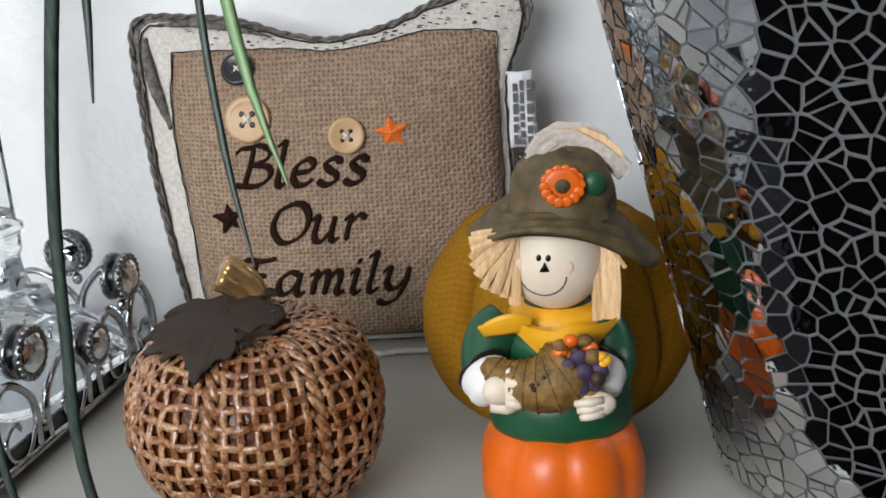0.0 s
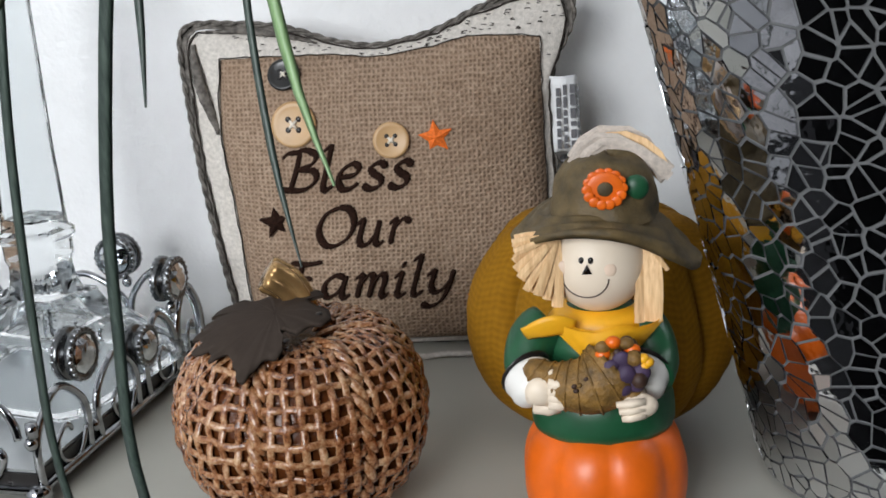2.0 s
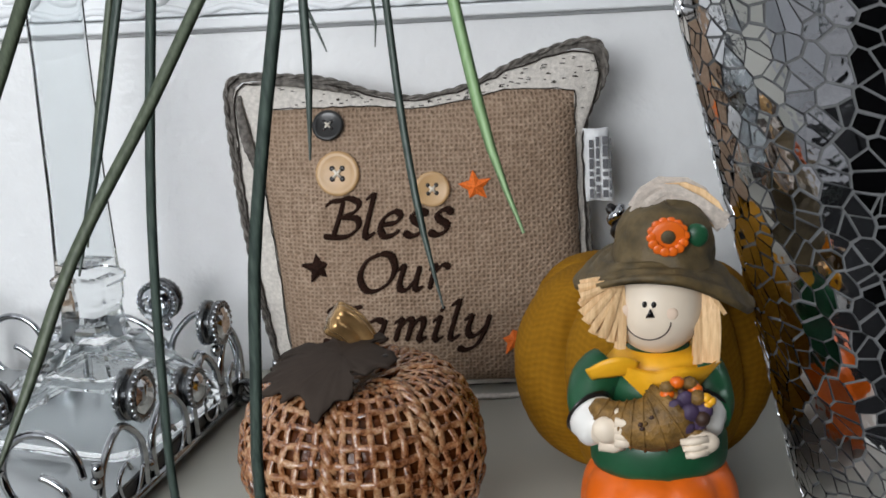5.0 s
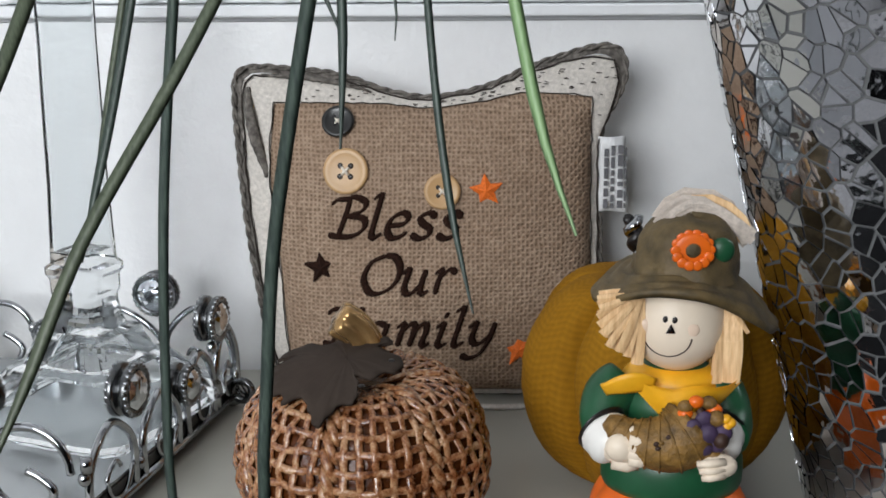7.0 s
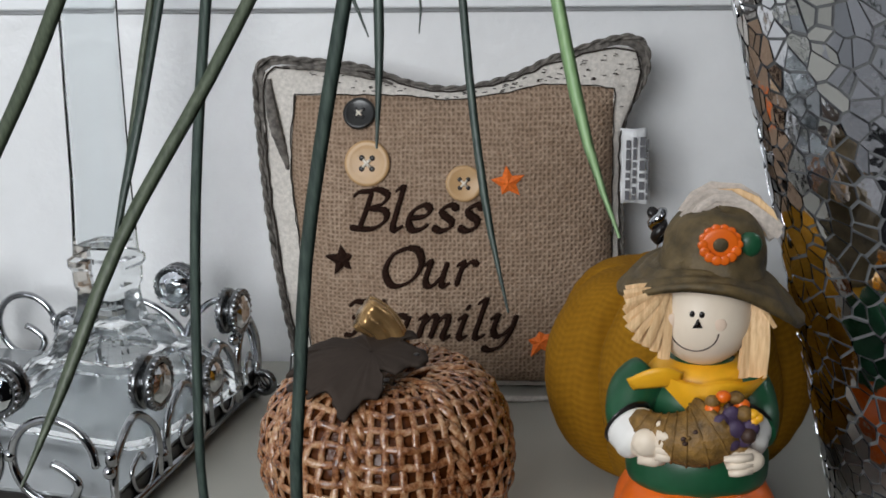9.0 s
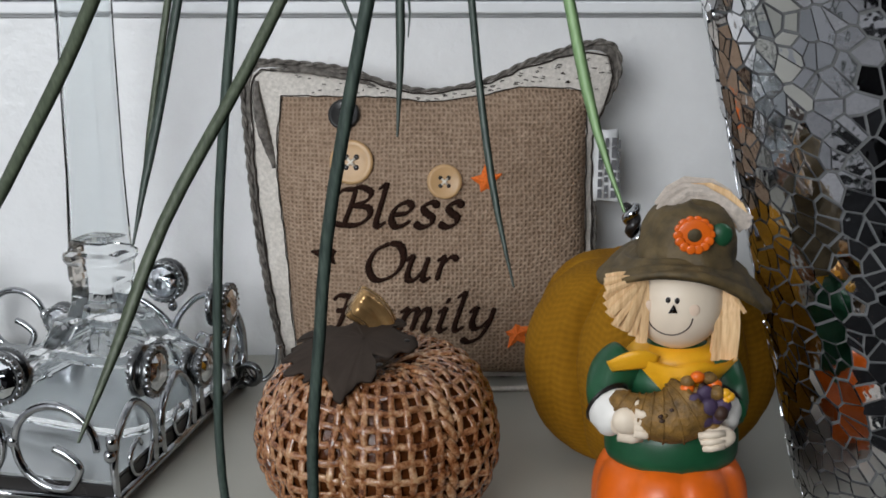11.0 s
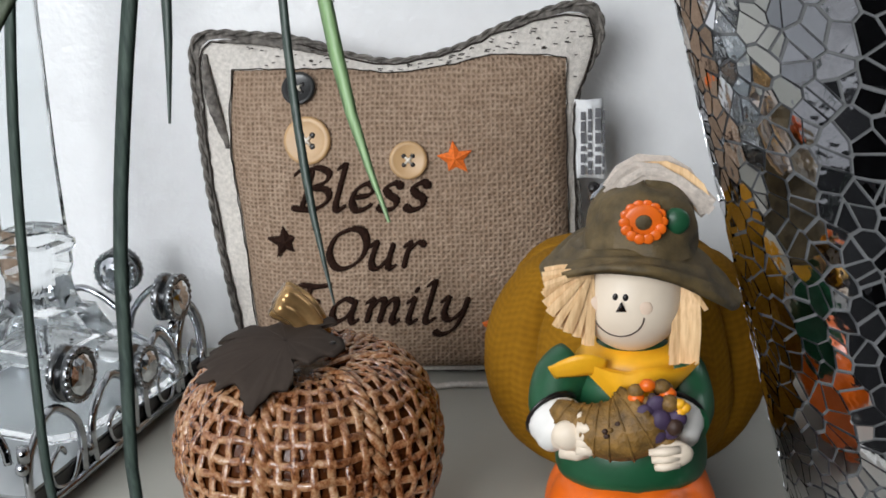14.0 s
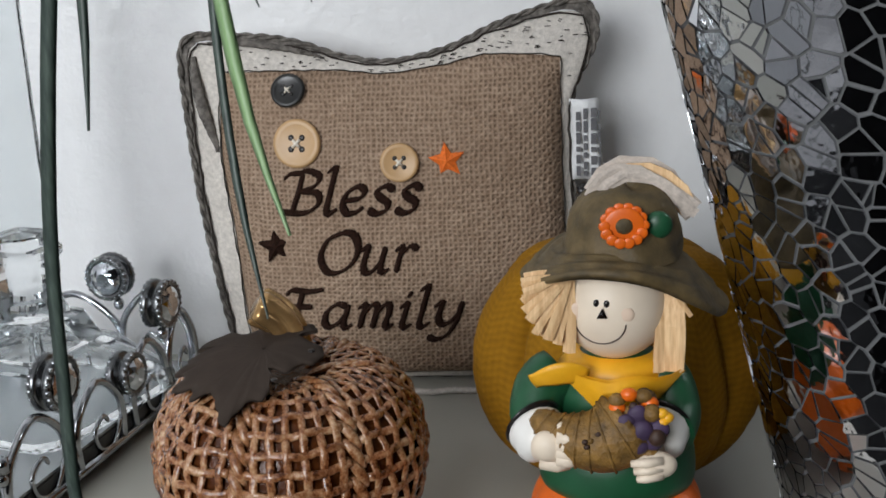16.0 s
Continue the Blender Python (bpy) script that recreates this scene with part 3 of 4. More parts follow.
def lettering(text, x0, x1, base, cap):
    """A word in satin stitch: each stroke swept by a broad slanting nib, with ragged thread ends."""
    unit, slant, pen = cap / 1.55, 0.20, 0.0
    strokes = []
    for char in text:
        wide = max(x for st in STROKES[char] for x, z in st)
        for st in STROKES[char]:
            strokes.append([(pen + x + slant * z, z) for x, z in st])
        pen += wide + (0.10 if char in "il" else 0.16)
    lo = min(x for st in strokes for x, z in st)
    hi = max(x for st in strokes for x, z in st)
    k = (x1 - x0) / (hi - lo)
    g = Geo()
    for st in strokes:
        line = [(x0 + (x - lo) * k, 0, base + z * unit) for x, z in st]
        length = sum((Vector(b) - Vector(a)).length for a, b in zip(line, line[1:]))
        n = max(6, int(length / 0.00065))
        p = resample(line, n)
        rows = []
        for i, q in enumerate(p):
            d = (p[min(i + 1, n)] - p[max(i - 1, 0)]).normalized()
            across = Vector((-d.z, 0, d.x))
            half = math.hypot(0.0026 * abs(math.cos(NIB) * across.x + math.sin(NIB) * across.z), 0.0010)
            half *= min(1.0, 0.55 + 0.25 * min(i, n - i))
            row = []
            for e, h in ((-1.0, 0.0010), (-0.9, -0.0006), (-0.45, -0.0013), (0.0, -0.0016), (0.45, -0.0013), (0.9, -0.0006), (1.0, 0.0010)):
                w = half * e * (1 + (0.18 if abs(e) > 0.8 else 0.0) * (1 if i % 2 else -1) * rng.uniform(0.3, 1.0))
                c = q + across * w
                row.append((c.x, bulge(c.x, c.z) + h + (0.0002 if i % 2 else -0.0002) + rng.uniform(-0.0001, 0.0001), c.z))
            rows.append(row)
        g.grid(rows)
        g.add(rows[0], [tuple(range(7))]).add(rows[-1], [tuple(range(7))])
    return part("lettering", g, LETTER, pillow, "dark brown embroidered word " + text)


lettering("Bless", -0.067, 0.016, 0.1165, 0.0245)
lettering("Our", -0.045, 0.013, 0.0810, 0.0245)
lettering("Family", -0.073, 0.037, 0.0450, 0.0245)

part("bottom_edge", Geo().tube([(-0.098 + 0.0049 * i, -0.0225 - 0.004 * math.sin(math.pi * i / 40) + 0.0006 * math.sin(i * 1.3), 0.0022 + 0.0004 * math.sin(i)) for i in range(41)], 0.0021), BORDER, pillow, "white piped bottom edge")
tag_ob = part("fabric_tag", Geo().grid([[(0.101 + 0.018 * i / 6 + 0.0025 * (1 - j / 8), -0.004 + 0.0025 * math.sin(i * 0.9 + j * 0.3), 0.126 + 0.048 * j / 8) for i in range(7)] for j in range(9)]), TAG_WHITE, pillow, "white satin care tag with printed lines")
m = tag_ob.modifiers.new("thick", "SOLIDIFY")
m.thickness = 0.0005
for c, (w, hgt) in enumerate(((0.0026, 0.036), (0.0022, 0.040), (0.0034, 0.040), (0.0012, 0.036))):
    x = 0.1035 + c * 0.0043
    g = Geo()
    z = 0.129
    while z < 0.129 + hgt:
        l = rng.uniform(0.0025, 0.007)
        g.box(x + 0.002, -0.0078, z, x + 0.002 + w, -0.0066, min(z + l, 0.171))
        z += l + rng.uniform(0.0008, 0.0025)
    part("print_bar", g, TAG_INK, tag_ob, smooth=False)

# ---- the woven ceramic pumpkin ----
WX, WY = -0.103, 0.566
RX, RZ, CZ = 0.0600, 0.0500, 0.0515
LOBES = 7
wick = thing("woven_pumpkin", (WX, WY, 0), "brown glazed ceramic pumpkin with tan woven lattice and rope ribs", "pumpkin")
LOBE0 = radians(-102.5)


def wsurf(a, b, lift=0.0):
    """A point of the pumpkin's skin at azimuth a and latitude b."""
    c = abs(math.sin((a - LOBE0) * LOBES / 2)) ** 0.7
    k = 0.955 + 0.06 * c
    r = RX * math.cos(b) ** 0.78 * k + lift * math.cos(b)
    z = RZ * math.sin(b) - 0.013 * max(0.0, math.sin(b)) ** 10
    return Vector((r * math.cos(a), r * math.sin(a), CZ + z + lift * math.sin(b)))


BMAX = radians(80)
rows = [[wsurf(2 * math.pi * j / 128, -BMAX + 2 * BMAX * i / 40) for j in range(128)] for i in range(41)]
body_g = Geo().grid(rows, close_u=True)
body_g.add([wsurf(2 * math.pi * j / 128, -BMAX) for j in range(128)], [tuple(range(128))])
body_g.add([wsurf(2 * math.pi * j / 128, BMAX) for j in range(128)], [tuple(range(128))])
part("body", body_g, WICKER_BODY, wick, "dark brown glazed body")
# ropes and strips are tan on top; their dark sides are painted shade
for lobe in range(LOBES):
    a0 = LOBE0 + 2 * math.pi * lobe / LOBES
    g = Geo()
    tang = Vector((-math.sin(a0), math.cos(a0), 0))
    for i in range(17):
        b = -radians(70) + radians(146) * i / 16
        k = 0.55 + 0.45 * math.cos(b)
        pts = []
        for w in (-1.0, -0.6, 0.0, 0.6, 1.0):
            p = wsurf(a0, b - w * 0.15, 0.0022 - 0.0016 * w * w)
            pts.append(p + tang * w * 0.0040 * k)
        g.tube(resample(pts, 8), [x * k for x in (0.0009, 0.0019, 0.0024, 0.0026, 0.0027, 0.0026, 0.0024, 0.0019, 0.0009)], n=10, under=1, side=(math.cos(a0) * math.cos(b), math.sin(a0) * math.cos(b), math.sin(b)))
    part("rope_rib", g, [WICKER, WICKER_BODY], wick, "twisted tan rope rib with painted shade on the strand sides")
    g = Geo()
    da = 2 * math.pi / LOBES
    COLS = 6
    ROWS_W = 16
    for c in range(COLS):
        a = a0 + da * (0.14 + 0.72 * c / (COLS - 1))
        pts, rad = [], []
        for i in range(60):
            b = -radians(66) + radians(140) * i / 59
            aa = a + jit(0.003) + 0.008 * math.sin(b * 5 + lobe * 2 + c)
            aa += 0.003 * noise.noise(Vector((i * 0.16, c * 3.1, lobe * 5.7)))
            wv = math.sin(math.pi * (i / 59 * (ROWS_W - 1)) + math.pi * (c + 0.5))
            pts.append(wsurf(aa, b, 0.0015 + 0.0008 * wv))
            rad.append(0.0011 * (0.5 + 0.5 * math.cos(b)) * (1 + 0.15 * noise.noise(Vector((i * 0.3, c * 2.0, lobe)))))
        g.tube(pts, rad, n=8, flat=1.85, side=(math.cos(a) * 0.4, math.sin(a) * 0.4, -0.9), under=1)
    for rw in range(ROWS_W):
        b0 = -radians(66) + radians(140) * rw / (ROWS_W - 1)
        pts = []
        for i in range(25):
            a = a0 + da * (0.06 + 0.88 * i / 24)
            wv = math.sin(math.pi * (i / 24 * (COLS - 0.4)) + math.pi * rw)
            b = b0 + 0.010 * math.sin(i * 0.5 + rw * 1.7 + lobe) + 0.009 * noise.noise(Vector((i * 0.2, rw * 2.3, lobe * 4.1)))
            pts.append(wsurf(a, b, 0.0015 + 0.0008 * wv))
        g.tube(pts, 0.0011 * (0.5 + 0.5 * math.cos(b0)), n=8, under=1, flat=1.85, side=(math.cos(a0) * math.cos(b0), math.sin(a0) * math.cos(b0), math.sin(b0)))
    part("weave", g, [WICKER, WICKER_BODY], wick, "tan glazed basket weave with painted shade on the strip sides", kind="stuff")

# its leaf and stem
LEAF = [(-0.0408, 0.0032), (-0.0357, 0.0081), (-0.0365, 0.0115), (-0.029, 0.0135), (-0.0235, 0.0165), (-0.0275, 0.0190), (-0.0355, 0.0215), (-0.0288, 0.0285), (-0.0189, 0.0277), (-0.0145, 0.0200), (-0.0078, 0.0202), (-0.0054, 0.027), (0.0026, 0.0282), (0.0128, 0.025), (0.0205, 0.0177), (0.0135, 0.0109), (0.0175, 0.0060), (0.0256, -0.0010), (0.0236, -0.0096), (0.0161, -0.0118), (0.0121, -0.0168), (0.0050, -0.0131), (0.0066, -0.0220), (0.0046, -0.0308), (-0.0019, -0.0303), (-0.0102, -0.0394), (-0.0154, -0.0292), (-0.0187, -0.0212), (-0.0277, -0.0222), (-0.0283, -0.0151), (-0.0383, -0.0104), (-0.0340, -0.0030)]
ring = resample([(x, y, 0) for x, y in LEAF] + [(LEAF[0][0], LEAF[0][1], 0)], 128)[:-1]
top_rows, bot_rows = [], []


def leaf_z(x, y):
    q = math.hypot(x - 0.012, y - 0.020)
    return 0.1050 - 5.0 * q * q + 0.0002 * math.sin(x * 190)


for k in range(9):
    w = max(k / 8, 0.03)
    top_rows.append([(p.x * w * 1.02 - 0.006 + 0.0006 * math.sin(p.y * 900) * w, p.y * w * 1.02 - 0.014 + 0.0006 * math.sin(p.x * 800) * w, leaf_z(p.x * w, p.y * w) + 0.0045) for p in ring])
    bot_rows.append([(x, y, z - 0.0016) for x, y, z in top_rows[-1]])
part("leaf", Geo().grid(top_rows + bot_rows[::-1], close_u=True), LEAF_METAL, wick, "flat dark brown metal leaf")
for x, y in ((0.021, -0.003), (0.008, -0.022)):
    g = Geo()
    g.ball((x - 0.006, y - 0.014, leaf_z(x, y) + 0.0046), 0.0016, 0.0016, 0.0007, n=10, k=6)
    part("leaf_hole", g, D_BLACK, wick)
pts = resample([(0.003, 0.006, 0.097), (0.002, 0.006, 0.106), (-0.003, 0.005, 0.1145), (-0.0115, 0.003, 0.1210)], 16)
rows = []
for i, p in enumerate(pts):
    w = i / 16
    r = (0.0086 + 0.0014 * w) * (0.90 if i == 16 else 1.0)
    axis = (pts[min(i + 1, 16)] - pts[max(i - 1, 0)]).normalized()
    ref = (Vector((0, 1, 0)) - axis * axis.y).normalized()
    out = axis.cross(ref)
    row = []
    for j in range(50):
        a = 2 * math.pi * j / 50
        k = r * (0.58 + 0.40 * abs(math.sin(a * 2.5 + w * 0.7 + 1.1)) ** 0.5)
        row.append(p + (ref * math.sin(a) + out * math.cos(a)) * k)
    rows.append(row)
g = Geo().grid(rows, close_u=True)
g.add(rows[-1], [tuple(range(50))]).add(rows[0], [tuple(range(50))])
part("stem", g, GOLD, wick, "fluted antique gold stem")

# ---- the knitted mustard pumpkin ----
KX, KY, KR, KZ = 0.0495, 0.645, 0.0725, 0.066
must = thing("knitted_pumpkin", (KX, KY, 0), "mustard yellow knitted pumpkin with a twisted wire stem", "pumpkin")
NU, NV, KL = 420, 64, 7
rows = []
for i in range(NV + 1):
    b = -math.pi / 2 + 0.06 + (math.pi - 0.12) * i / NV
    row = []
    for j in range(NU):
        a = 2 * math.pi * j / NU
        lobe = 1 - 0.20 * (1 - abs(math.sin((a + 2.46) * KL / 2 + 0.12 * math.sin(b * 5))) ** 0.75) * math.cos(b) ** 0.5
        da = (a + 2.46 + 0.034 * math.sin(b * 5)) % (2 * math.pi / KL)
        da = min(da, 2 * math.pi / KL - da)
        lobe -= 0.075 * math.exp(-(da / 0.055) ** 2) * math.cos(b) ** 0.5
        r = KR * 1.015 * math.cos(b) ** 0.86 * lobe + 0.0006 * noise.noise(Vector((a * 6, b * 9, 2)))
        row.append((r * math.cos(a), r * math.sin(a), KZ + KZ * math.sin(b) * (1 if b < 0 else 0.99) - 0.014 * max(0, math.sin(b)) ** 12))
    rows.append(row)
g = Geo().grid(rows, close_u=True)
me = bpy.data.meshes.new("body")
me.from_pydata(g.v, [], g.f)
me.materials.append(KNIT)
me.polygons.foreach_set("use_smooth", [True] * len(g.f))
uv = me.uv_layers.new(name="knit")
for poly in me.polygons:
    js = [me.loops[l].vertex_index % NU for l in poly.loop_indices]
    wrap = max(js) - min(js) > 2
    for l in poly.loop_indices:
        vi = me.loops[l].vertex_index
        j = vi % NU
        uv.data[l].uv = ((j + (NU if wrap and j == 0 else 0)) / NU, (vi // NU) / NV)
kb = new("body", me)
kb.parent = must
g = Geo()
for s in range(2):
    pts = []
    for i in range(40):
        w = i / 39
        c = Vector((0.001 - 0.015 * math.sin(w * 1.7), -0.004, 0.116 + 0.039 * w - 0.008 * max(0, w - 0.75)))
        pts.append(c + Vector((0.0026 * math.cos(w * 16 + s * math.pi), 0.0026 * math.sin(w * 16 + s * math.pi), 0)))
    g.tube(pts, 0.0029, slot=s)
part("stem", g, [D_BLACK, CHROME], must, "twisted black and silver stem")

# ---- the scarecrow figurine, one mesh ----
DX, DY = 0.041, 0.532
doll_mats = [D_ORANGE, D_GREEN, D_SKIN, D_PINK, D_YELLOW, D_HAT, D_BROWN, D_DARKBROWN, D_PURPLE, D_WHITE, D_BLACK, D_STRAW, D_PALE]
ORG, GRN, SKN, PNK, YEL, HAT, BRN, DBR, PUR, WHT, BLK, STR, PAL = range(13)
d = Geo()
prof = [(0.001, 0.0005), (0.02, 0.0), (0.030, 0.004), (0.0365, 0.016), (0.0385, 0.029), (0.0372, 0.042), (0.0325, 0.0515), (0.022, 0.0585), (0.012, 0.0625)]
d.lathe(resample([(r, z, 0) for r, z in prof], 28) and [(p.x, p.y) for p in resample([(r, z, 0) for r, z in prof], 28)], 72, ORG, lobes=8, lobe_depth=0.09, turn=0.28)
prof = [(0.024, 0.051), (0.0312, 0.0540), (0.0325, 0.060), (0.0318, 0.069), (0.0292, 0.073), (0.0275, 0.080), (0.0282, 0.092), (0.0262, 0.100), (0.021, 0.106), (0.013, 0.112), (0.004, 0.114)]
d.lathe([(p.x, p.y) for p in resample([(r, z, 0) for r, z in prof], 30)], 40, GRN, squash=0.86)
for s in (-1, 1):
    ax = lambda x: s * x * (0.84 if s < 0 else 0.71) - 0.0035
    arm = resample([(ax(0.024), -0.004, 0.1035), (ax(0.0325), -0.008, 0.098), (ax(0.036), -0.016, 0.089), (ax(0.032), -0.026, 0.085)], 14)
    d.tube(arm, [0.0105, 0.0112, 0.0115, 0.0115, 0.0114, 0.0112, 0.011, 0.0108, 0.0106, 0.0104, 0.0102, 0.010, 0.0098, 0.0096, 0.0094], GRN, n=16)
    cf = lambda x: ax(x) - (0.002 if s < 0 else 0.0045)
    hx = lambda x: ax(x) - (0.0065 if s < 0 else 0.0045)
    hz = 0.0045 if s < 0 else 0.003
    cuff = resample([(cf(0.0345), -0.022, 0.088), (cf(0.031), -0.028, 0.085), (cf(0.027), -0.031, 0.083)], 8)
    d.tube(cuff, [0.0085, 0.0112, 0.0118, 0.0116, 0.0112, 0.0116, 0.0110, 0.0098, 0.0078], WHT, n=18)
    d.tube(resample([(cf(0.0352), -0.021, 0.0885), (cf(0.0345), -0.022, 0.088)], 2), [0.0116, 0.0124, 0.0112], BLK, n=18)
    for q in range(4 if s < 0 else 0):
        a0 = Vector((hx(0.0255), -0.0355, 0.0845 + hz - 0.0035 * q))
        d.tube([a0, a0 + Vector((-s * 0.006, -0.0025, -0.0006)), a0 + Vector((-s * 0.0105, -0.0015, -0.001))], [0.0036, 0.0032, 0.0022], SKN, n=10)
    d.ball((hx(0.024), -0.0345, 0.0805 + hz), 0.0072, 0.0055, 0.0072, SKN)
    d.tube([(hx(0.0205), -0.036, 0.0885 + hz), (hx(0.0165), -0.040, 0.0895 + hz), (hx(0.0145), -0.0405, 0.0885 + hz)], [0.003, 0.0026, 0.0018], SKN, n=8)
# horn of plenty
horn = resample([(-0.0345, -0.0310, 0.0960), (-0.0235, -0.0355, 0.0890), (-0.0100, -0.0385, 0.0880), (-0.0030, -0.0380, 0.0905), (0.0015, -0.0365, 0.0935)], 16)
wide = [0.0028 + 0.0122 * (k / 16) ** 0.62 for k in range(17)]
d.tube(horn, wide, BRN, n=24)
for q in range(2, 16, 2):
    axis = (horn[q + 1] - horn[q - 1]).normalized()
    ref = axis.cross(Vector((0, 1, 0))).normalized()
    out = axis.cross(ref)
    d.tube([horn[q] + (ref * math.cos(k * 0.2618) + out * math.sin(k * 0.2618)) * (wide[q] + 0.0003 * (-1) ** k) for k in range(24)], 0.0006, BRN, n=6, closed=True)
for q in range(8):
    a = q * 0.8
    d.ball((0.0095 + 0.002 * math.cos(a * 2), -0.036 - 0.004 + 0.009 * math.cos(a), 0.0945 + 0.012 * math.sin(a)), 0.0036, 0.0036, 0.0036, (DBR, BRN)[q % 2], n=10, k=8)
for q in range(7):
    d.ball((0.006 + 0.0065 * math.cos(q * 0.9), -0.0480 + 0.001 * math.sin(q), 0.0965 + 0.006 * math.sin(q * 0.9)), 0.0040, 0.0018, 0.0038, PUR, n=10, k=8)
for q in range(7):
    d.ball((0.003 + 0.0065 * math.cos(q * 0.9), -0.0435, 0.1052 + 0.0038 * math.sin(q * 0.9)), 0.0034, 0.0026, 0.0027, (ORG, BRN)[q % 2], n=10, k=8)
d.ball((0.006, -0.0486, 0.0965), 0.0044, 0.003, 0.0044, PUR, n=12, k=8)
d.ball((0.003, -0.0462, 0.1052), 0.0018, 0.0014, 0.0018, DBR, n=10, k=6)
for q in range(5):
    d.ball((0.0135 + 0.002 * math.sin(q * 1.5), -0.047, 0.0985 - 0.0016 * q + 0.004), 0.0026, 0.0024, 0.0022, YEL, n=10, k=6)
for q in range(16):
    a, b = rng.uniform(-0.016, -0.002), rng.uniform(-0.008, 0.006)
    d.ball((a, -0.0505 + 0.35 * abs(b), 0.0895 + b), 0.0013, 0.0010, 0.0011, (YEL, BRN, DBR)[q % 3], n=6, k=4)
# fingers that hold the horn from below
for s, hxx, hyy, hzz in ((-1, -0.0290, -0.0405, 0.0870),):
    d.ball((hxx, hyy, hzz), 0.0068, 0.0050, 0.0064, SKN, n=18, k=12)
    for q in range(4):
        a0 = Vector((hxx - s * 0.003, hyy - 0.0030, hzz + 0.0045 - 0.0030 * q))
        d.tube([a0, a0 + Vector((-s * 0.0055, -0.0012, -0.0008)), a0 + Vector((-s * (0.0095 - 0.0008 * q), 0.0006, -0.0018))], [0.0026, 0.0022, 0.0014], SKN, n=10, flat=0.7)
d.ball((0.0110, -0.0470, 0.0815), 0.0085, 0.0050, 0.0056, SKN, n=20, k=12)
for q in range(3):
    d.tube([(0.0135, -0.0500, 0.0845 - 0.0030 * q), (0.0070, -0.0512, 0.0842 - 0.0031 * q), (0.0018 + 0.0012 * q, -0.0500, 0.0835 - 0.0032 * q)], [0.0018, 0.0020, 0.0014], SKN, n=10)
# scarf
d.lathe([(0.013, 0.101), (0.0232, 0.102), (0.0238, 0.1055), (0.0200, 0.1102), (0.015, 0.1118)], 32, YEL, squash=0.9)
sc = []
for i in range(9):
    w = i / 8
    half = 0.0235 * (1 - w) + 0.001
    sc.append([(half * (j / 4 - 1) + 0.001, -0.0215 - 0.009 * (1 - (j / 4 - 1) ** 2) * (1 - 0.1 * w) - 0.004 * w, 0.1090 - 0.025 * w + 0.0010 * math.sin(j * 1.7)) for j in range(9)])
d.grid(sc, YEL)
d.grid([[(x, y + 0.003, z) for x, y, z in r] for r in sc], YEL)
d.tube(resample([(-0.013, -0.0225, 0.1085), (-0.021, -0.0245, 0.1105), (-0.028, -0.0240, 0.1090), (-0.0345, -0.0215, 0.1060)], 10), [0.0010 + 0.0005 * math.sin(math.pi * min(1.0, i / 9)) for i in range(11)], YEL, n=10, flat=3.6, side=(0, 1, 0.2))
# head and face
HC = Vector((-0.001, -0.005, 0.1340))
d.ball(HC, 0.0222, 0.0215, 0.0238, SKN, n=36, k=24)


def on_face(x, z, lift=0.0):
    q = 1 - ((x - HC.x) / 0.0222) ** 2 - ((z - HC.z) / 0.0238) ** 2
    return Vector((x, HC.y - 0.0215 * math.sqrt(max(q, 0.02)) - lift, z))


for x in (-0.0094, -0.0055):
    d.ball(on_face(x, 0.1390), 0.0012, 0.0008, 0.0015, BLK, n=12, k=8)
p = on_face(-0.0073, 0.1351)
d.add([p + Vector((0, -0.0012, 0.0026)), p + Vector((-0.0022, -0.0008, -0.0018)), p + Vector((0.0022, -0.0008, -0.0018)), p + Vector((0, 0.003, 0))], [(0, 1, 2), (0, 3, 1), (1, 3, 2), (2, 3, 0)], BLK)
d.tube([on_face(-0.0079 + 0.0098 * math.cos(a), 0.1312 + 0.0096 * math.sin(a), 0.0001) for a in [math.pi * (1.02 + 0.96 * k / 20) for k in range(21)]], 0.00034, DBR, n=5)
for x in (-0.0165, 0.0015):
    q = on_face(x, 0.1345)
    d.ball(q + Vector((0, 0.0008, 0)), 0.0038, 0.0009, 0.0034, PNK, n=18, k=8)
# straw hair: flat cut straws in two sheaves


def straw(pts, half, slot, root=0.9):
    d.tube(resample(pts, 6), [0.0005 * min(1.0, root + (1 - root) * k / 4) for k in range(7)], slot, n=6, flat=half / 0.0005, side=(jit(0.25), 1, jit(0.15)))


for layer in range(2):
    for q in range(9):
        w = q / 8 + jit(0.03)
        y0 = -0.0205 + 0.005 * layer + jit(0.0010)
        ang, ln = radians(186 + 82 * w), 0.018 + 0.014 * max(w, 0.0) ** 1.25 + jit(0.0012)
        top = Vector((-0.0195 + 0.0015 * w, y0 + 0.003, 0.1485))
        end = top + Vector((ln * math.cos(ang), -0.003 + jit(0.002), ln * math.sin(ang)))
        straw([top, top.lerp(end, 0.5) + Vector((0, -0.0025, 0.0008)), end], rng.uniform(0.0018, 0.0026), STR, 0.4)
    for q in range(3):
        w = q / 2 + jit(0.06)
        y0 = -0.0165 + 0.006 * layer + jit(0.001)
        straw([(0.0145 + 0.0080 * w, y0 + 0.002, 0.1455), (0.0155 + 0.0080 * w, y0 - 0.003, 0.127), (0.0150 + 0.0090 * w + jit(0.001), y0 - 0.002, 0.1070 + jit(0.0015))], rng.uniform(0.0022, 0.0028), STR)
for q in range(4):
    straw([(0.0180, -0.0185, 0.1455), (0.0215, -0.0195, 0.1400), (0.0240 + 0.0012 * q, -0.0185, 0.1370 - 0.002 * q)], 0.0011, STR)
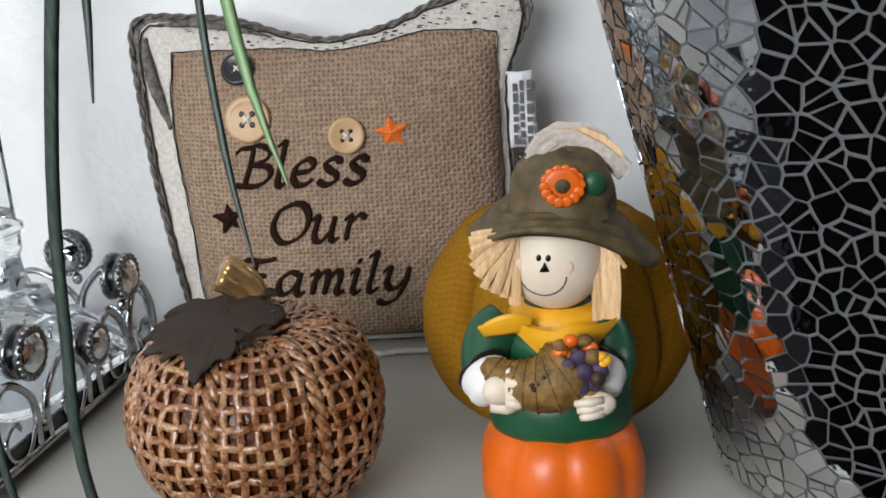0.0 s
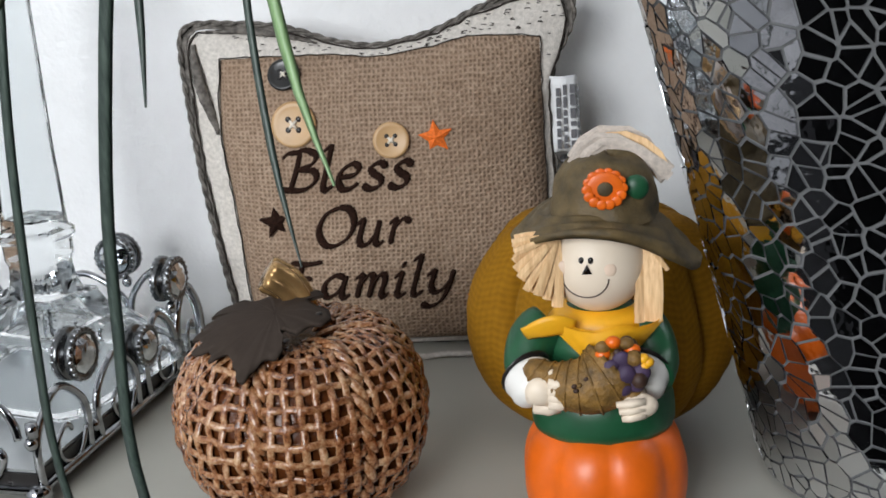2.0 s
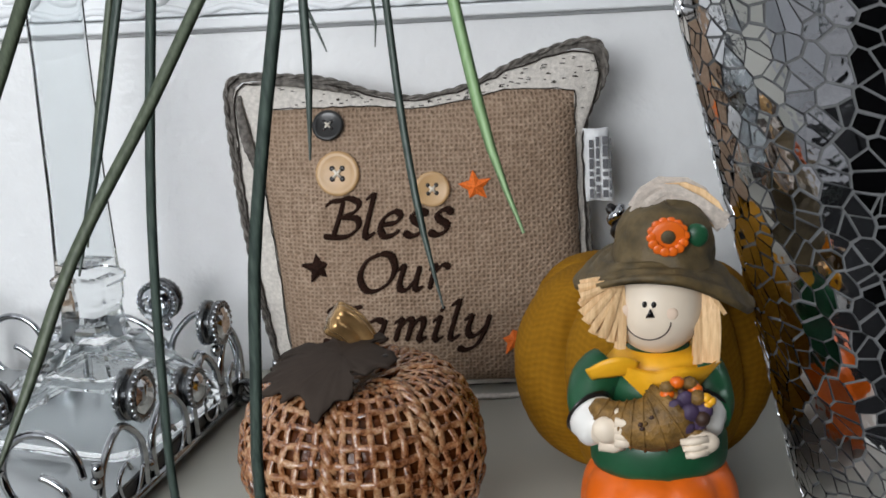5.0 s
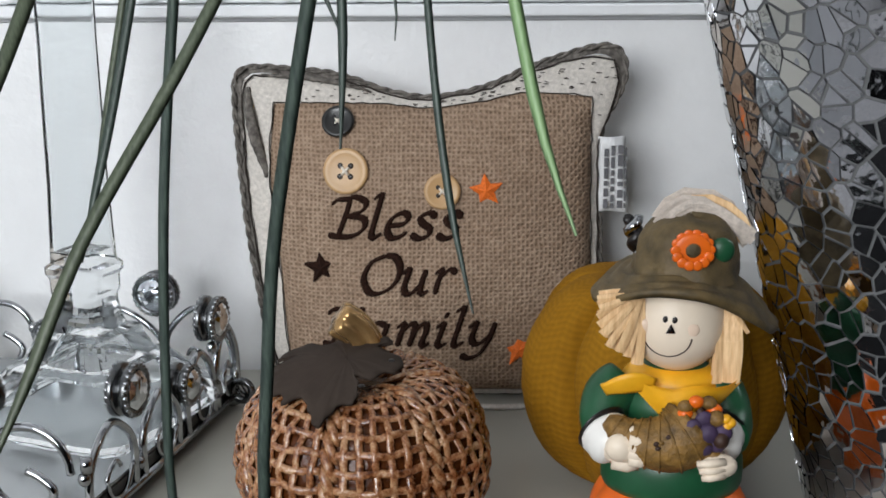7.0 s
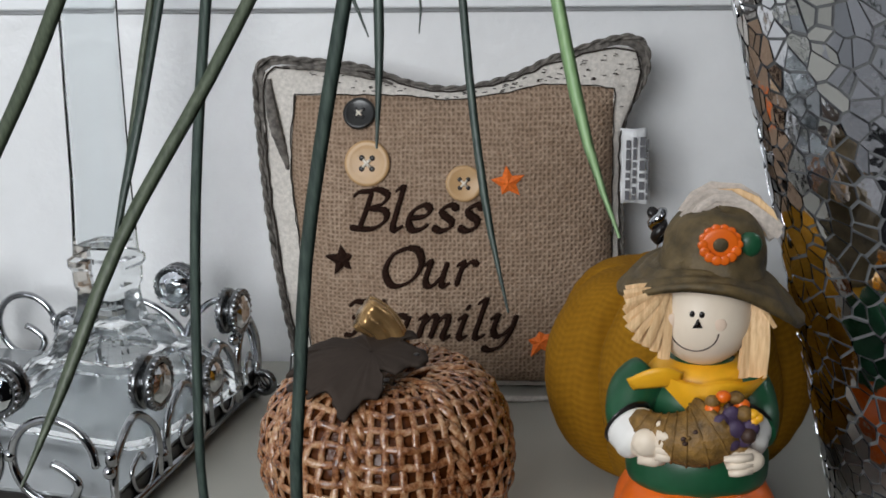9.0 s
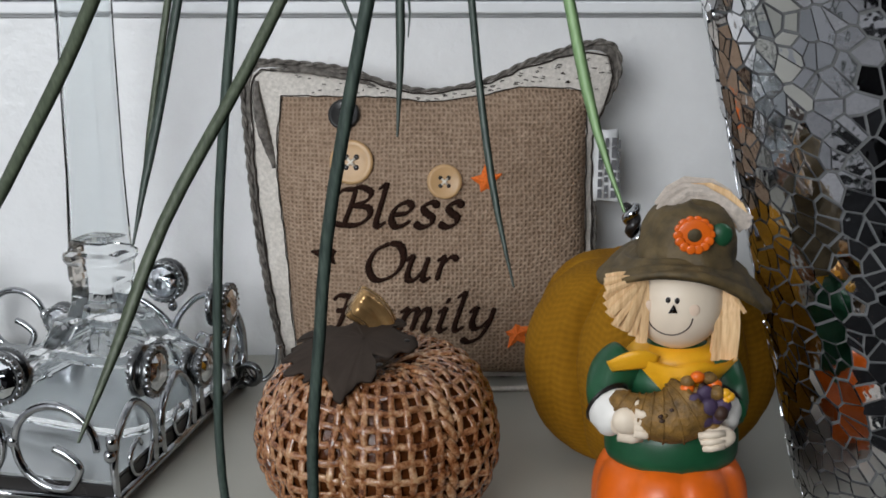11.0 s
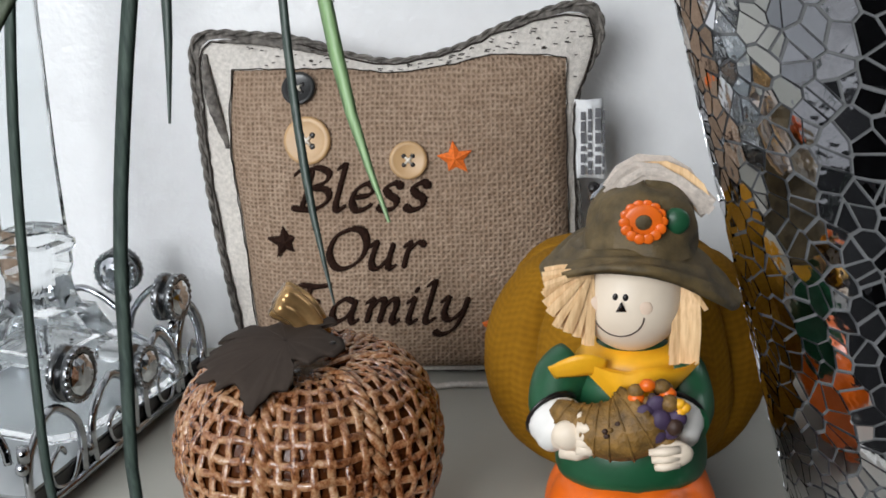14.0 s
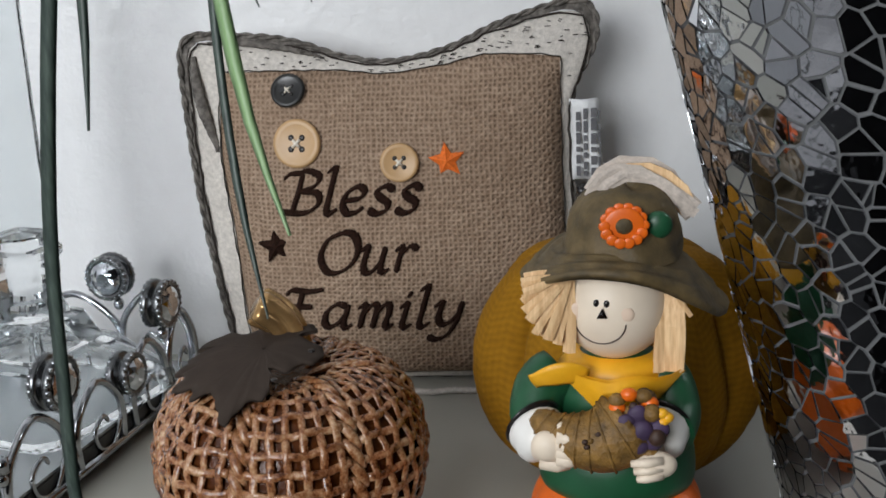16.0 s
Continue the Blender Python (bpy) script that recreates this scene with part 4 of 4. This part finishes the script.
# hat
rows = []
for i in range(15):
    w = i / 14
    r = 0.017 + 0.0250 * w
    row = []
    for j in range(56):
        a = 2 * math.pi * j / 56
        ex = 1.0 + 0.05 * math.sin(3 * a + 0.7) + 0.03 * math.sin(7 * a) * w
        x, y = r * ex * math.cos(a), r * ex * math.sin(a) * (0.66 if math.sin(a) < 0 else 0.85)
        z = 0.1580 - w ** 1.4 * (0.0200 * math.cos(a) ** 2 + (0.0050 if math.sin(a) < 0 else 0.004) * math.sin(a) ** 2) - (0.0085 if math.cos(a) > 0 else 0.005) * w * math.cos(a) - 0.0010 * math.sin(i * 1.6 + 2 * a)
        row.append((x * (0.94 if x < 0 else 1.0) + 0.001, y - 0.004, z))
    rows.append(row)
low = [[(x * 0.985, y * 0.985, z - 0.0028) for x, y, z in r] for r in rows[::-1]]
d.grid(rows + low, HAT, close_u=True)
crown = resample([(0.0238, 0.1520, 0), (0.0226, 0.1590, 0), (0.0212, 0.1660, 0), (0.0196, 0.1715, 0), (0.0176, 0.1755, 0), (0.0130, 0.1785, 0), (0.0060, 0.1795, 0), (0.0004, 0.1795, 0)], 24)
rows = []
for i, c in enumerate(crown):
    w = i / 24
    row = []
    for j in range(48):
        a = 2 * math.pi * j / 48
        k = 1 + 0.035 * math.sin(4 * a + w * 7) + 0.03 * math.sin(9 * a + 12 * w) * (1 - w) + 0.05 * noise.noise(Vector((3 * math.cos(a), 3 * math.sin(a), w * 6)))
        row.append((0.002 + 0.002 * w + c.x * k * math.cos(a), -0.003 + 0.003 * w + c.x * k * math.sin(a) * 0.9, c.y + 0.0014 * math.sin(3 * a + 1.0) * w))
    rows.append(row)
d.grid(rows, HAT, close_u=True)
fc = Vector((0.0015, -0.0225, 0.1690))
fx, fz = Vector((1, 0.05, 0)), Vector((0, 0.35, 0.94))
for k in range(14):
    a = 2 * math.pi * k / 14
    c = fc + fx * 0.0074 * math.cos(a) + fz * 0.0068 * math.sin(a)
    d.ball(c, 0.0024, 0.0005, 0.0022, ORG, n=10, k=6)
d.ball(fc + Vector((0, 0.0002, 0)), 0.0080, 0.0010, 0.0072, ORG, n=20, k=8)
d.ball(fc + Vector((0, -0.0006, 0)), 0.0034, 0.0009, 0.0032, HAT, n=14, k=8)
d.ball((0.0150, -0.0165, 0.1675), 0.0056, 0.003, 0.0056, GRN, n=14, k=8)
for k in range(16):
    o = Vector((jit(0.003), jit(0.005), -rng.random() * 0.006))
    straw([Vector((-0.009, 0.002, 0.1770)) + o, Vector((-0.001, 0.004, 0.1865)) + o, Vector((0.011, 0.004, 0.1880)) + o * 1.3, Vector((0.022, 0.001, 0.1810)) + o * 1.2, Vector((0.0295 + jit(0.002), -0.002, 0.1695 + jit(0.003))) + o * 0.5], rng.uniform(0.0018, 0.0030), PAL if k % 5 else STR)
doll = new("scarecrow_figurine", d.mesh("scarecrow_figurine", doll_mats))
doll.location = (DX, DY, 0)
doll.data.polygons.foreach_set("use_smooth", [p.material_index not in (STR, PAL) for p in doll.data.polygons])
tagged(doll, "painted resin scarecrow figurine in green coat sitting on an orange pumpkin", "figurine")

# ---- the mirrored tray ----
TU, TV, TS = Vector((0.976, -0.216, 0)), Vector((0.216, 0.976, 0)), 0.2
tray = thing("mirrored_tray", (-0.243, 0.572, 0), "square chrome wire tray with mirror base and crystal gems", "tray")


def on_tray(u, v, z):
    return TU * u + TV * v + Vector((0, 0, z))


def slab(u0, v0, z0, u1, v1, z1):
    v = [on_tray(u, w, z) for z in (z0, z1) for w in (v0, v1) for u in (u0, u1)]
    return Geo().add(v, [(0, 2, 3, 1), (4, 5, 7, 6), (0, 1, 5, 4), (2, 6, 7, 3), (0, 4, 6, 2), (1, 3, 7, 5)])


mir = Nodes("tray_mirror")
mir.set(mir.b, "Base Color", (0.38, 0.40, 0.41, 1))
mir.set(mir.b, "Metallic", 0.6)
mir.set(mir.b, "Roughness", mir.math("ADD", mir.math("MULTIPLY", mir.noise(40, 3), 0.2), 0.12))
part("mirror_base", slab(-TS + 0.002, 0.002, 0.0187, -0.002, TS - 0.002, 0.0205), mir.m, tray, "mirror base plate", smooth=False)
part("base_frame", slab(-TS + 0.001, 0.001, 0.0090, -0.001, TS - 0.001, 0.0185), D_BLACK, tray, "black base edge", smooth=False)
for n_, (a, b) in enumerate((((0, 0), (-TS, 0)), ((0, 0), (0, TS)), ((0, TS), (-TS, TS)), ((-TS, 0), (-TS, TS)))):
    part("rail", Geo().tube([on_tray(*a, 0.0095), on_tray(*b, 0.0095)], 0.0026, n=10), CHROME, tray)
for u, v in ((0, 0), (-TS, 0), (0, TS), (-TS, TS)):
    part("foot", Geo().ball(on_tray(u * 0.97 - 0.003, v * 0.97 + 0.003, 0.0065), 0.0072, 0.0072, 0.0065), CHROME, tray, "ball foot")

FRONT = lambda a, z: on_tray(-a, 0.0, z)
RIGHT = lambda a, z: on_tray(0.0, a, z)
BACK = lambda a, z: on_tray(-a, TS, z)
LEFT = lambda a, z: on_tray(-TS, a, z)


def wire(side, pts, r=0.0023):
    flat = resample([(a, z, 0) for a, z in pts], 6 * (len(pts) - 1))
    part("scroll_wire", Geo().tube([side(p.x, p.y) for p in flat], r, n=8), CHROME, tray)


def curl(side, c, z, r, flip=1):
    """An open ring of wire that ends in a hook inside."""
    pts = [(c + flip * r * 0.95, z - 0.2 * r)]
    for k in range(15):
        t = math.pi * (0.0 + 1.55 * k / 14)
        pts.append((c + flip * r * math.cos(t), z + r * math.sin(t)))
    pts += [(c + flip * r * 0.35, z - r * 0.88), (c + flip * r * 0.55, z - r * 0.45), (c + flip * r * 0.25, z - r * 0.15), (c - flip * r * 0.05, z - r * 0.02)]
    wire(side, pts[1:])


def arch(side, a0, a1, top, z0=0.0100):
    m = (a0 + a1) / 2
    h = (a1 - a0) / 2
    pts = [(a0, z0), (a0 - 0.001, z0 + (top - z0) * 0.45), (a0 + 0.22 * h, top - 0.25 * (top - z0)), (m, top), (a1 - 0.22 * h, top - 0.25 * (top - z0)), (a1 + 0.001, z0 + (top - z0) * 0.45), (a1, z0)]
    wire(side, pts)
    q = [(m + h * 0.95, z0 + 0.3 * (top - z0)), (m + h * 0.5, z0 + 0.03 * (top - z0)), (m - h * 0.1, z0 + 0.10 * (top - z0)), (m - h * 0.25, z0 + 0.36 * (top - z0)), (m + h * 0.15, z0 + 0.5 * (top - z0)), (m + h * 0.35, z0 + 0.4 * (top - z0))]
    wire(side, q, 0.0014)


def gem(side, a, z, r, facing):
    at = side(a, z)
    ob = part("gem_mount", Geo().lathe([(r * 0.2, -0.0050), (r * 0.74, -0.0050), (r * 0.78, -0.0064), (r * 0.95, -0.0062), (r, -0.0050), (r, -0.0026), (r * 0.92, -0.0014), (r * 0.70, -0.0010), (r * 0.70, 0.0010), (r * 0.92, 0.0014), (r, 0.0026), (r, 0.0050), (r * 0.95, 0.0062), (r * 0.78, 0.0064), (r * 0.74, 0.0050), (r * 0.2, 0.0050)], 32), PEWTER, tray, "pewter gem mount")
    ob.matrix_basis = Matrix.LocRotScale(at, facing.to_track_quat("Z", "Y"), None)
    n = 12
    for sg in (1, -1):
        rows = [[(r * q * math.cos(2 * math.pi * (j + o) / n), r * q * math.sin(2 * math.pi * (j + o) / n), sg * (h + 0.0036)) for j in range(n)] for q, h, o in ((0.74, 0.0012, 0), (0.72, 0.0028, 0.5), (0.5, 0.0048, 0), (0.3, 0.0055, 0.5))]
        g = Geo().grid(rows, close_u=True)
        g.add(rows[-1], [tuple(range(n))]).add(rows[0], [tuple(range(n))])
        part("crystal", g, GEM, ob, "faceted clear crystal", smooth=False)
        for j in range(22):
            t = 2 * math.pi * j / 22
            part("bead", Geo().ball((r * 0.93 * math.cos(t), r * 0.93 * math.sin(t), sg * 0.0052), r * 0.10, r * 0.10, 0.0018, n=6, k=4), CHROME, ob)
    return ob


for k, (a0, a1, top) in enumerate(((0.004, 0.052, 0.055), (0.064, 0.108, 0.051), (0.122, 0.160, 0.055), (0.166, 0.198, 0.060))):
    arch(RIGHT, a0, a1, top)
    arch(LEFT, a0, a1, top)
for side, face in ((RIGHT, TU), (LEFT, -TU)):
    gem(side, 0.050, 0.0655, 0.0148, face)
    gem(side, 0.118, 0.0440, 0.0125, face)
    gem(side, 0.163, 0.0700, 0.0142, face)
for c, fl in ((0.031, -1), (0.085, 1), (0.140, -1), (0.176, 1)):
    curl(FRONT, c, 0.038, 0.0235, fl)
gem(FRONT, 0.058, 0.076, 0.0145, -TV)
gem(FRONT, 0.112, 0.045, 0.012, -TV)
arch(BACK, 0.004, 0.049, 0.064)
arch(BACK, 0.051, 0.112, 0.060)
curl(BACK, 0.166, 0.0375, 0.0215, -1)
gem(BACK, 0.054, 0.0725, 0.0143, -TV)
gem(BACK, 0.132, 0.0400, 0.0115, -TV)
part("scroll_wire", Geo().tube(resample([on_tray(0.002, 0.194, 0.018), on_tray(0.008, 0.197, 0.008), on_tray(0.016, 0.199, 0.009), on_tray(0.022, 0.2, 0.018), on_tray(0.024, 0.2, 0.032)], 20), 0.0019, n=8), CHROME, tray)
part("corner_coil", Geo().tube([on_tray(0.006 + 0.0065 * math.cos(t), 0.192, 0.013 + 0.0065 * math.sin(t)) for t in [k * 0.4 for k in range(16)]], 0.0026, n=8, closed=True), PEWTER, tray)
for side, a, z in ((BACK, 0.050, 0.055), (BACK, 0.145, 0.043), (FRONT, 0.0555, 0.040), (FRONT, 0.113, 0.040), (FRONT, 0.0005, 0.036), (RIGHT, 0.058, 0.020), (RIGHT, 0.161, 0.052)):
    part("joint", Geo().ball(side(a, z), 0.0034, 0.0034, 0.0040, n=12, k=8), CHROME, tray, "bright chrome joint")
part("corner_clip", Geo().tube([FRONT(-0.001, 0.040), FRONT(-0.001, 0.0475)], 0.0031, n=10), CHROME, tray)

# ---- the glass candlestick on the tray ----
cx, cy = -0.276, 0.706
stick = thing("glass_candlestick", (cx, cy, 0.0206), "tall clear glass candlestick with a tiered square base", "candlestick")


def square_rows(profile, power=5.0, turn=radians(-22)):
    """Rounded squares of half-width r, one above the other."""
    rows = []
    for r, z in profile:
        row = []
        for q in range(40):
            a = 2 * math.pi * (q + 0.5) / 40
            k = r / (abs(math.cos(a)) ** power + abs(math.sin(a)) ** power) ** (1 / power)
            row.append((k * math.cos(a + turn), k * math.sin(a + turn), z))
        rows.append(row)
    return rows


prof = [(0.060, 0.0), (0.062, 0.003), (0.060, 0.009), (0.053, 0.018), (0.045, 0.027), (0.038, 0.036), (0.037, 0.038), (0.030, 0.040), (0.027, 0.048), (0.024, 0.056), (0.0235, 0.058), (0.0175, 0.060), (0.0152, 0.068), (0.0142, 0.078), (0.0142, 0.082), (0.0155, 0.086), (0.0157, 0.096), (0.0175, 0.0995), (0.0175, 0.1035), (0.0149, 0.106)]
prof = [(r, z * 0.88) for r, z in prof]
under = [(max(r - 0.012, 0.002), max(z - 0.004, 0.0)) for r, z in prof[1:12]]
bore = [(0.0118, 0.2945), (0.0106, 0.22), (0.0112, 0.14), (0.0122, 0.104), (0.0120, 0.100)]
prof = prof + [(0.0146, 0.0985), (0.0134, 0.14), (0.0128, 0.22), (0.0132, 0.295)]
rows = [[(0.0, 0.0, 0.0500)] * 40] + square_rows(under[::-1] + prof + bore, 9.0) + [[(0.0, 0.0, 0.0998)] * 40]
g = Geo().grid(rows, close_u=True)
part("glass_body", g, GLASS, stick, "tiered clear glass foot and square stem", smooth=False)
cup = square_rows([(0.011, 0.2953), (0.020, 0.302), (0.021, 0.312), (0.019, 0.312), (0.017, 0.303)]) + [[(0.0, 0.0, 0.300)] * 40]
part("candle_cup", Geo().grid(cup, close_u=True), GLASS, stick, "clear glass candle cup")

# ---- the hanging grass ----
grass = thing("trailing_grass", (-0.12, 0.38, 0.62), "trailing plant with long narrow green blades hanging down", "plant")
GO = Vector((-0.12, 0.38, 0.62))


def blade(pts, width, material, label=""):
    p = resample(pts, 40)
    n = len(p)
    rows = []
    for i, q in enumerate(p):
        t = (p[min(i + 1, n - 1)] - p[max(i - 1, 0)]).normalized()
        s = t.cross(Vector((0.15, 1, 0.1))).normalized()
        w = i / (n - 1)
        k = width * min(1.0, (1 - w) / 0.09 + 0.25) * (0.6 + 0.4 * min(1, w * 4))
        u = s.cross(t).normalized()
        q = q - GO
        rows.append([q - s * k / 2, q + u * k * 0.16, q + s * k / 2, q + u * k * 0.16 + u * 0.0004 * -2])
    return part("blade", Geo().grid(rows, close_u=True), material, grass, label)


def up(pts):
    """The way from the crown of the plant down to a blade's first point, which it meets in the blade's own direction."""
    p, q = Vector(pts[0]), Vector(pts[1])
    d = (p - q).normalized()
    e = p + d * 0.045
    return [GO + (e - GO) * 0.03, GO.lerp(e + d * 0.12, 0.5), e + d * 0.05, e]


BLADES = [
    ([(-0.0475, 0.257, 0.297), (-0.042, 0.249, 0.269), (-0.0383, 0.245, 0.255), (-0.0333, 0.241, 0.241)], 0.0028, BLADE_BRIGHT, "bright fresh green blade"),
    ([(-0.066, 0.336, 0.290), (-0.063, 0.326, 0.257), (-0.059, 0.318, 0.228), (-0.0535, 0.3115, 0.2025)], 0.0023, BLADE_DARK, ""),
    ([(-0.094, 0.314, 0.290), (-0.102, 0.321, 0.252), (-0.109, 0.329, 0.214), (-0.113, 0.336, 0.176), (-0.117, 0.346, 0.132), (-0.118, 0.38, 0.06), (-0.118, 0.42, 0.003)], 0.0040, BLADE_DARK, ""),
    ([(-0.137, 0.353, 0.290), (-0.143, 0.357, 0.246), (-0.147, 0.362, 0.211), (-0.150, 0.367, 0.169), (-0.152, 0.374, 0.118), (-0.150, 0.395, 0.06), (-0.146, 0.43, 0.003)], 0.0034, BLADE_DARK, ""),
    ([(-0.086, 0.306, 0.290), (-0.086, 0.305, 0.271), (-0.087, 0.303, 0.2485)], 0.0026, BLADE_DARK, ""),
    ([(-0.124, 0.62, 0.275), (-0.118, 0.617, 0.262), (-0.112, 0.614, 0.247)], 0.0030, BLADE_DARK, ""),
    ([(-0.088, 0.61, 0.280), (-0.086, 0.607, 0.262), (-0.087, 0.606, 0.249)], 0.0022, BLADE_DARK, ""),
    ([(-0.118, 0.320, 0.288), (-0.130, 0.307, 0.264), (-0.149, 0.288, 0.229), (-0.161, 0.273, 0.197), (-0.1695, 0.262, 0.1755)], 0.0036, BLADE_MID, "broad olive green blade"),
    ([(-0.169, 0.436, 0.285), (-0.176, 0.423, 0.243), (-0.182, 0.412, 0.212), (-0.1855, 0.405, 0.192)], 0.0036, BLADE_DARK, ""),
    ([(-0.175, 0.448, 0.285), (-0.181, 0.433, 0.240), (-0.1855, 0.419, 0.199)], 0.0030, BLADE_MID, ""),
    ([(-0.183, 0.369, 0.286), (-0.200, 0.382, 0.258), (-0.221, 0.397, 0.227), (-0.25, 0.42, 0.185)], 0.0050, BLADE_MID, ""),
]
for pts, w, m_, lab in BLADES:
    blade(up(pts) + pts, w, m_, lab)
part("crown", Geo().ball((0, 0, 0.005), 0.022, 0.022, 0.014), BLADE_MID, grass, "tight green crown")

# ---- the mosaic vase, its pieces last ----
VX, VY, VR, VK, VH, VS = 0.2065, 0.585, 0.080, 0.066, 0.36, -0.182
vase = thing("mosaic_vase", (VX, VY, 0), "tall leaning mirror mosaic vase with broken pieces in grey grout", "vase")
prof = [(0.02, 0.0), (VR - 0.002, 0.0), (VR, 0.002)] + [(VR + VK * z, z) for z in (0.05, 0.1, 0.15, 0.2, 0.25, 0.3, VH)] + [(VR + VK * VH - 0.008, VH), (VR - 0.008, 0.02), (0.02, 0.012)]
g = Geo().lathe(prof, 96)
g.v = [(x + VS * z, y, z) for x, y, z in g.v]
part("body", g, GROUT, vase, "grey grouted vase body")
CELL = 0.0092
RM = VR + VK * 0.15
A0, A1 = radians(150), radians(330)
na, nz = int((A1 - A0) * RM / CELL), int((VH - 0.01) / CELL)
pr = random.Random(11)
pt = {(i, j): ((i + 0.5 + pr.uniform(-0.74, 0.74)) * CELL, 0.004 + (j + 0.5 + pr.uniform(-0.74, 0.74)) * CELL) for i in range(-2, na + 2) for j in range(-2, nz + 2)}


def cell(i, j):
    """The outline of a broken piece: all that lies nearer to its seed than to the others."""
    cx_, cz_ = pt[i, j]
    poly = [(cx_ - CELL * 1.6, cz_ - CELL * 1.6), (cx_ + CELL * 1.6, cz_ - CELL * 1.6), (cx_ + CELL * 1.6, cz_ + CELL * 1.6), (cx_ - CELL * 1.6, cz_ + CELL * 1.6)]
    for di in range(-2, 3):
        for dj in range(-2, 3):
            o = pt.get((i + di, j + dj))
            if not (di or dj) or o is None:
                continue
            mx, mz, nx, nz_ = (cx_ + o[0]) / 2, (cz_ + o[1]) / 2, o[0] - cx_, o[1] - cz_
            l = math.hypot(nx, nz_)
            gap = (0.0002 + 0.0001 * max(0.0, min(3.0, (i / na - 0.45) * 12))) + 0.0006 * ((i * 7 + j * 13 + di * di * 3 + dj * dj * 5) % 5) / 4
            side = [((x - mx) * nx + (z - mz) * nz_) / l + gap for x, z in poly]
            nxt = []
            for k in range(len(poly)):
                a, b, sa, sb = poly[k], poly[(k + 1) % len(poly)], side[k], side[(k + 1) % len(poly)]
                if sa <= 0:
                    nxt.append(a)
                if (sa < 0 < sb) or (sb < 0 < sa):
                    w = sa / (sa - sb)
                    nxt.append((a[0] + (b[0] - a[0]) * w, a[1] + (b[1] - a[1]) * w))
            poly = nxt
            if len(poly) < 3:
                return []
    return poly


rest = Geo()
count = 0
for i in range(na):
    for j in range(nz):
        poly = [(x, min(max(z, 0.004), VH - 0.002)) for x, z in cell(i, j)]
        if len(poly) < 3:
            continue
        th = A0 + pt[i, j][0] / RM
        zc = sum(p[1] for p in poly) / len(poly)
        up_v = Vector((VS + VK * math.cos(th), VK * math.sin(th), 1)).normalized()
        tan_v = Vector((-math.sin(th), math.cos(th), 0))
        nor = tan_v.cross(up_v).normalized()
        if nor.x * math.cos(th) + nor.y * math.sin(th) < 0:
            nor = -nor
        r = VR + VK * zc
        cen = Vector((VS * zc + r * math.cos(th), r * math.sin(th), zc))
        sc_ = r / RM
        tx, tz = pr.gauss(0, 0.022), pr.gauss(0, 0.022)
        vs = []
        for h in (0.0014, -0.0012):
            for x, z in poly:
                a, b = (x - pt[i, j][0]) * sc_, z - zc
                vs.append(cen + tan_v * a + up_v * b + nor * (h + tx * a + tz * b))
        n = len(poly)
        fs = [tuple(range(n))] + [(k, k + n, (k + 1) % n + n, (k + 1) % n) for k in range(n)]
        near = radians(178) < th < radians(268) and 0.0 < zc < 0.28
        if near and count < 300:
            part("mirror_piece", Geo().add(vs, fs), MIRROR, vase, smooth=False)
            count += 1
        else:
            rest.add(vs, fs)
part("mirror_fragment", rest, MIRROR, vase, smooth=False, kind="stuff")
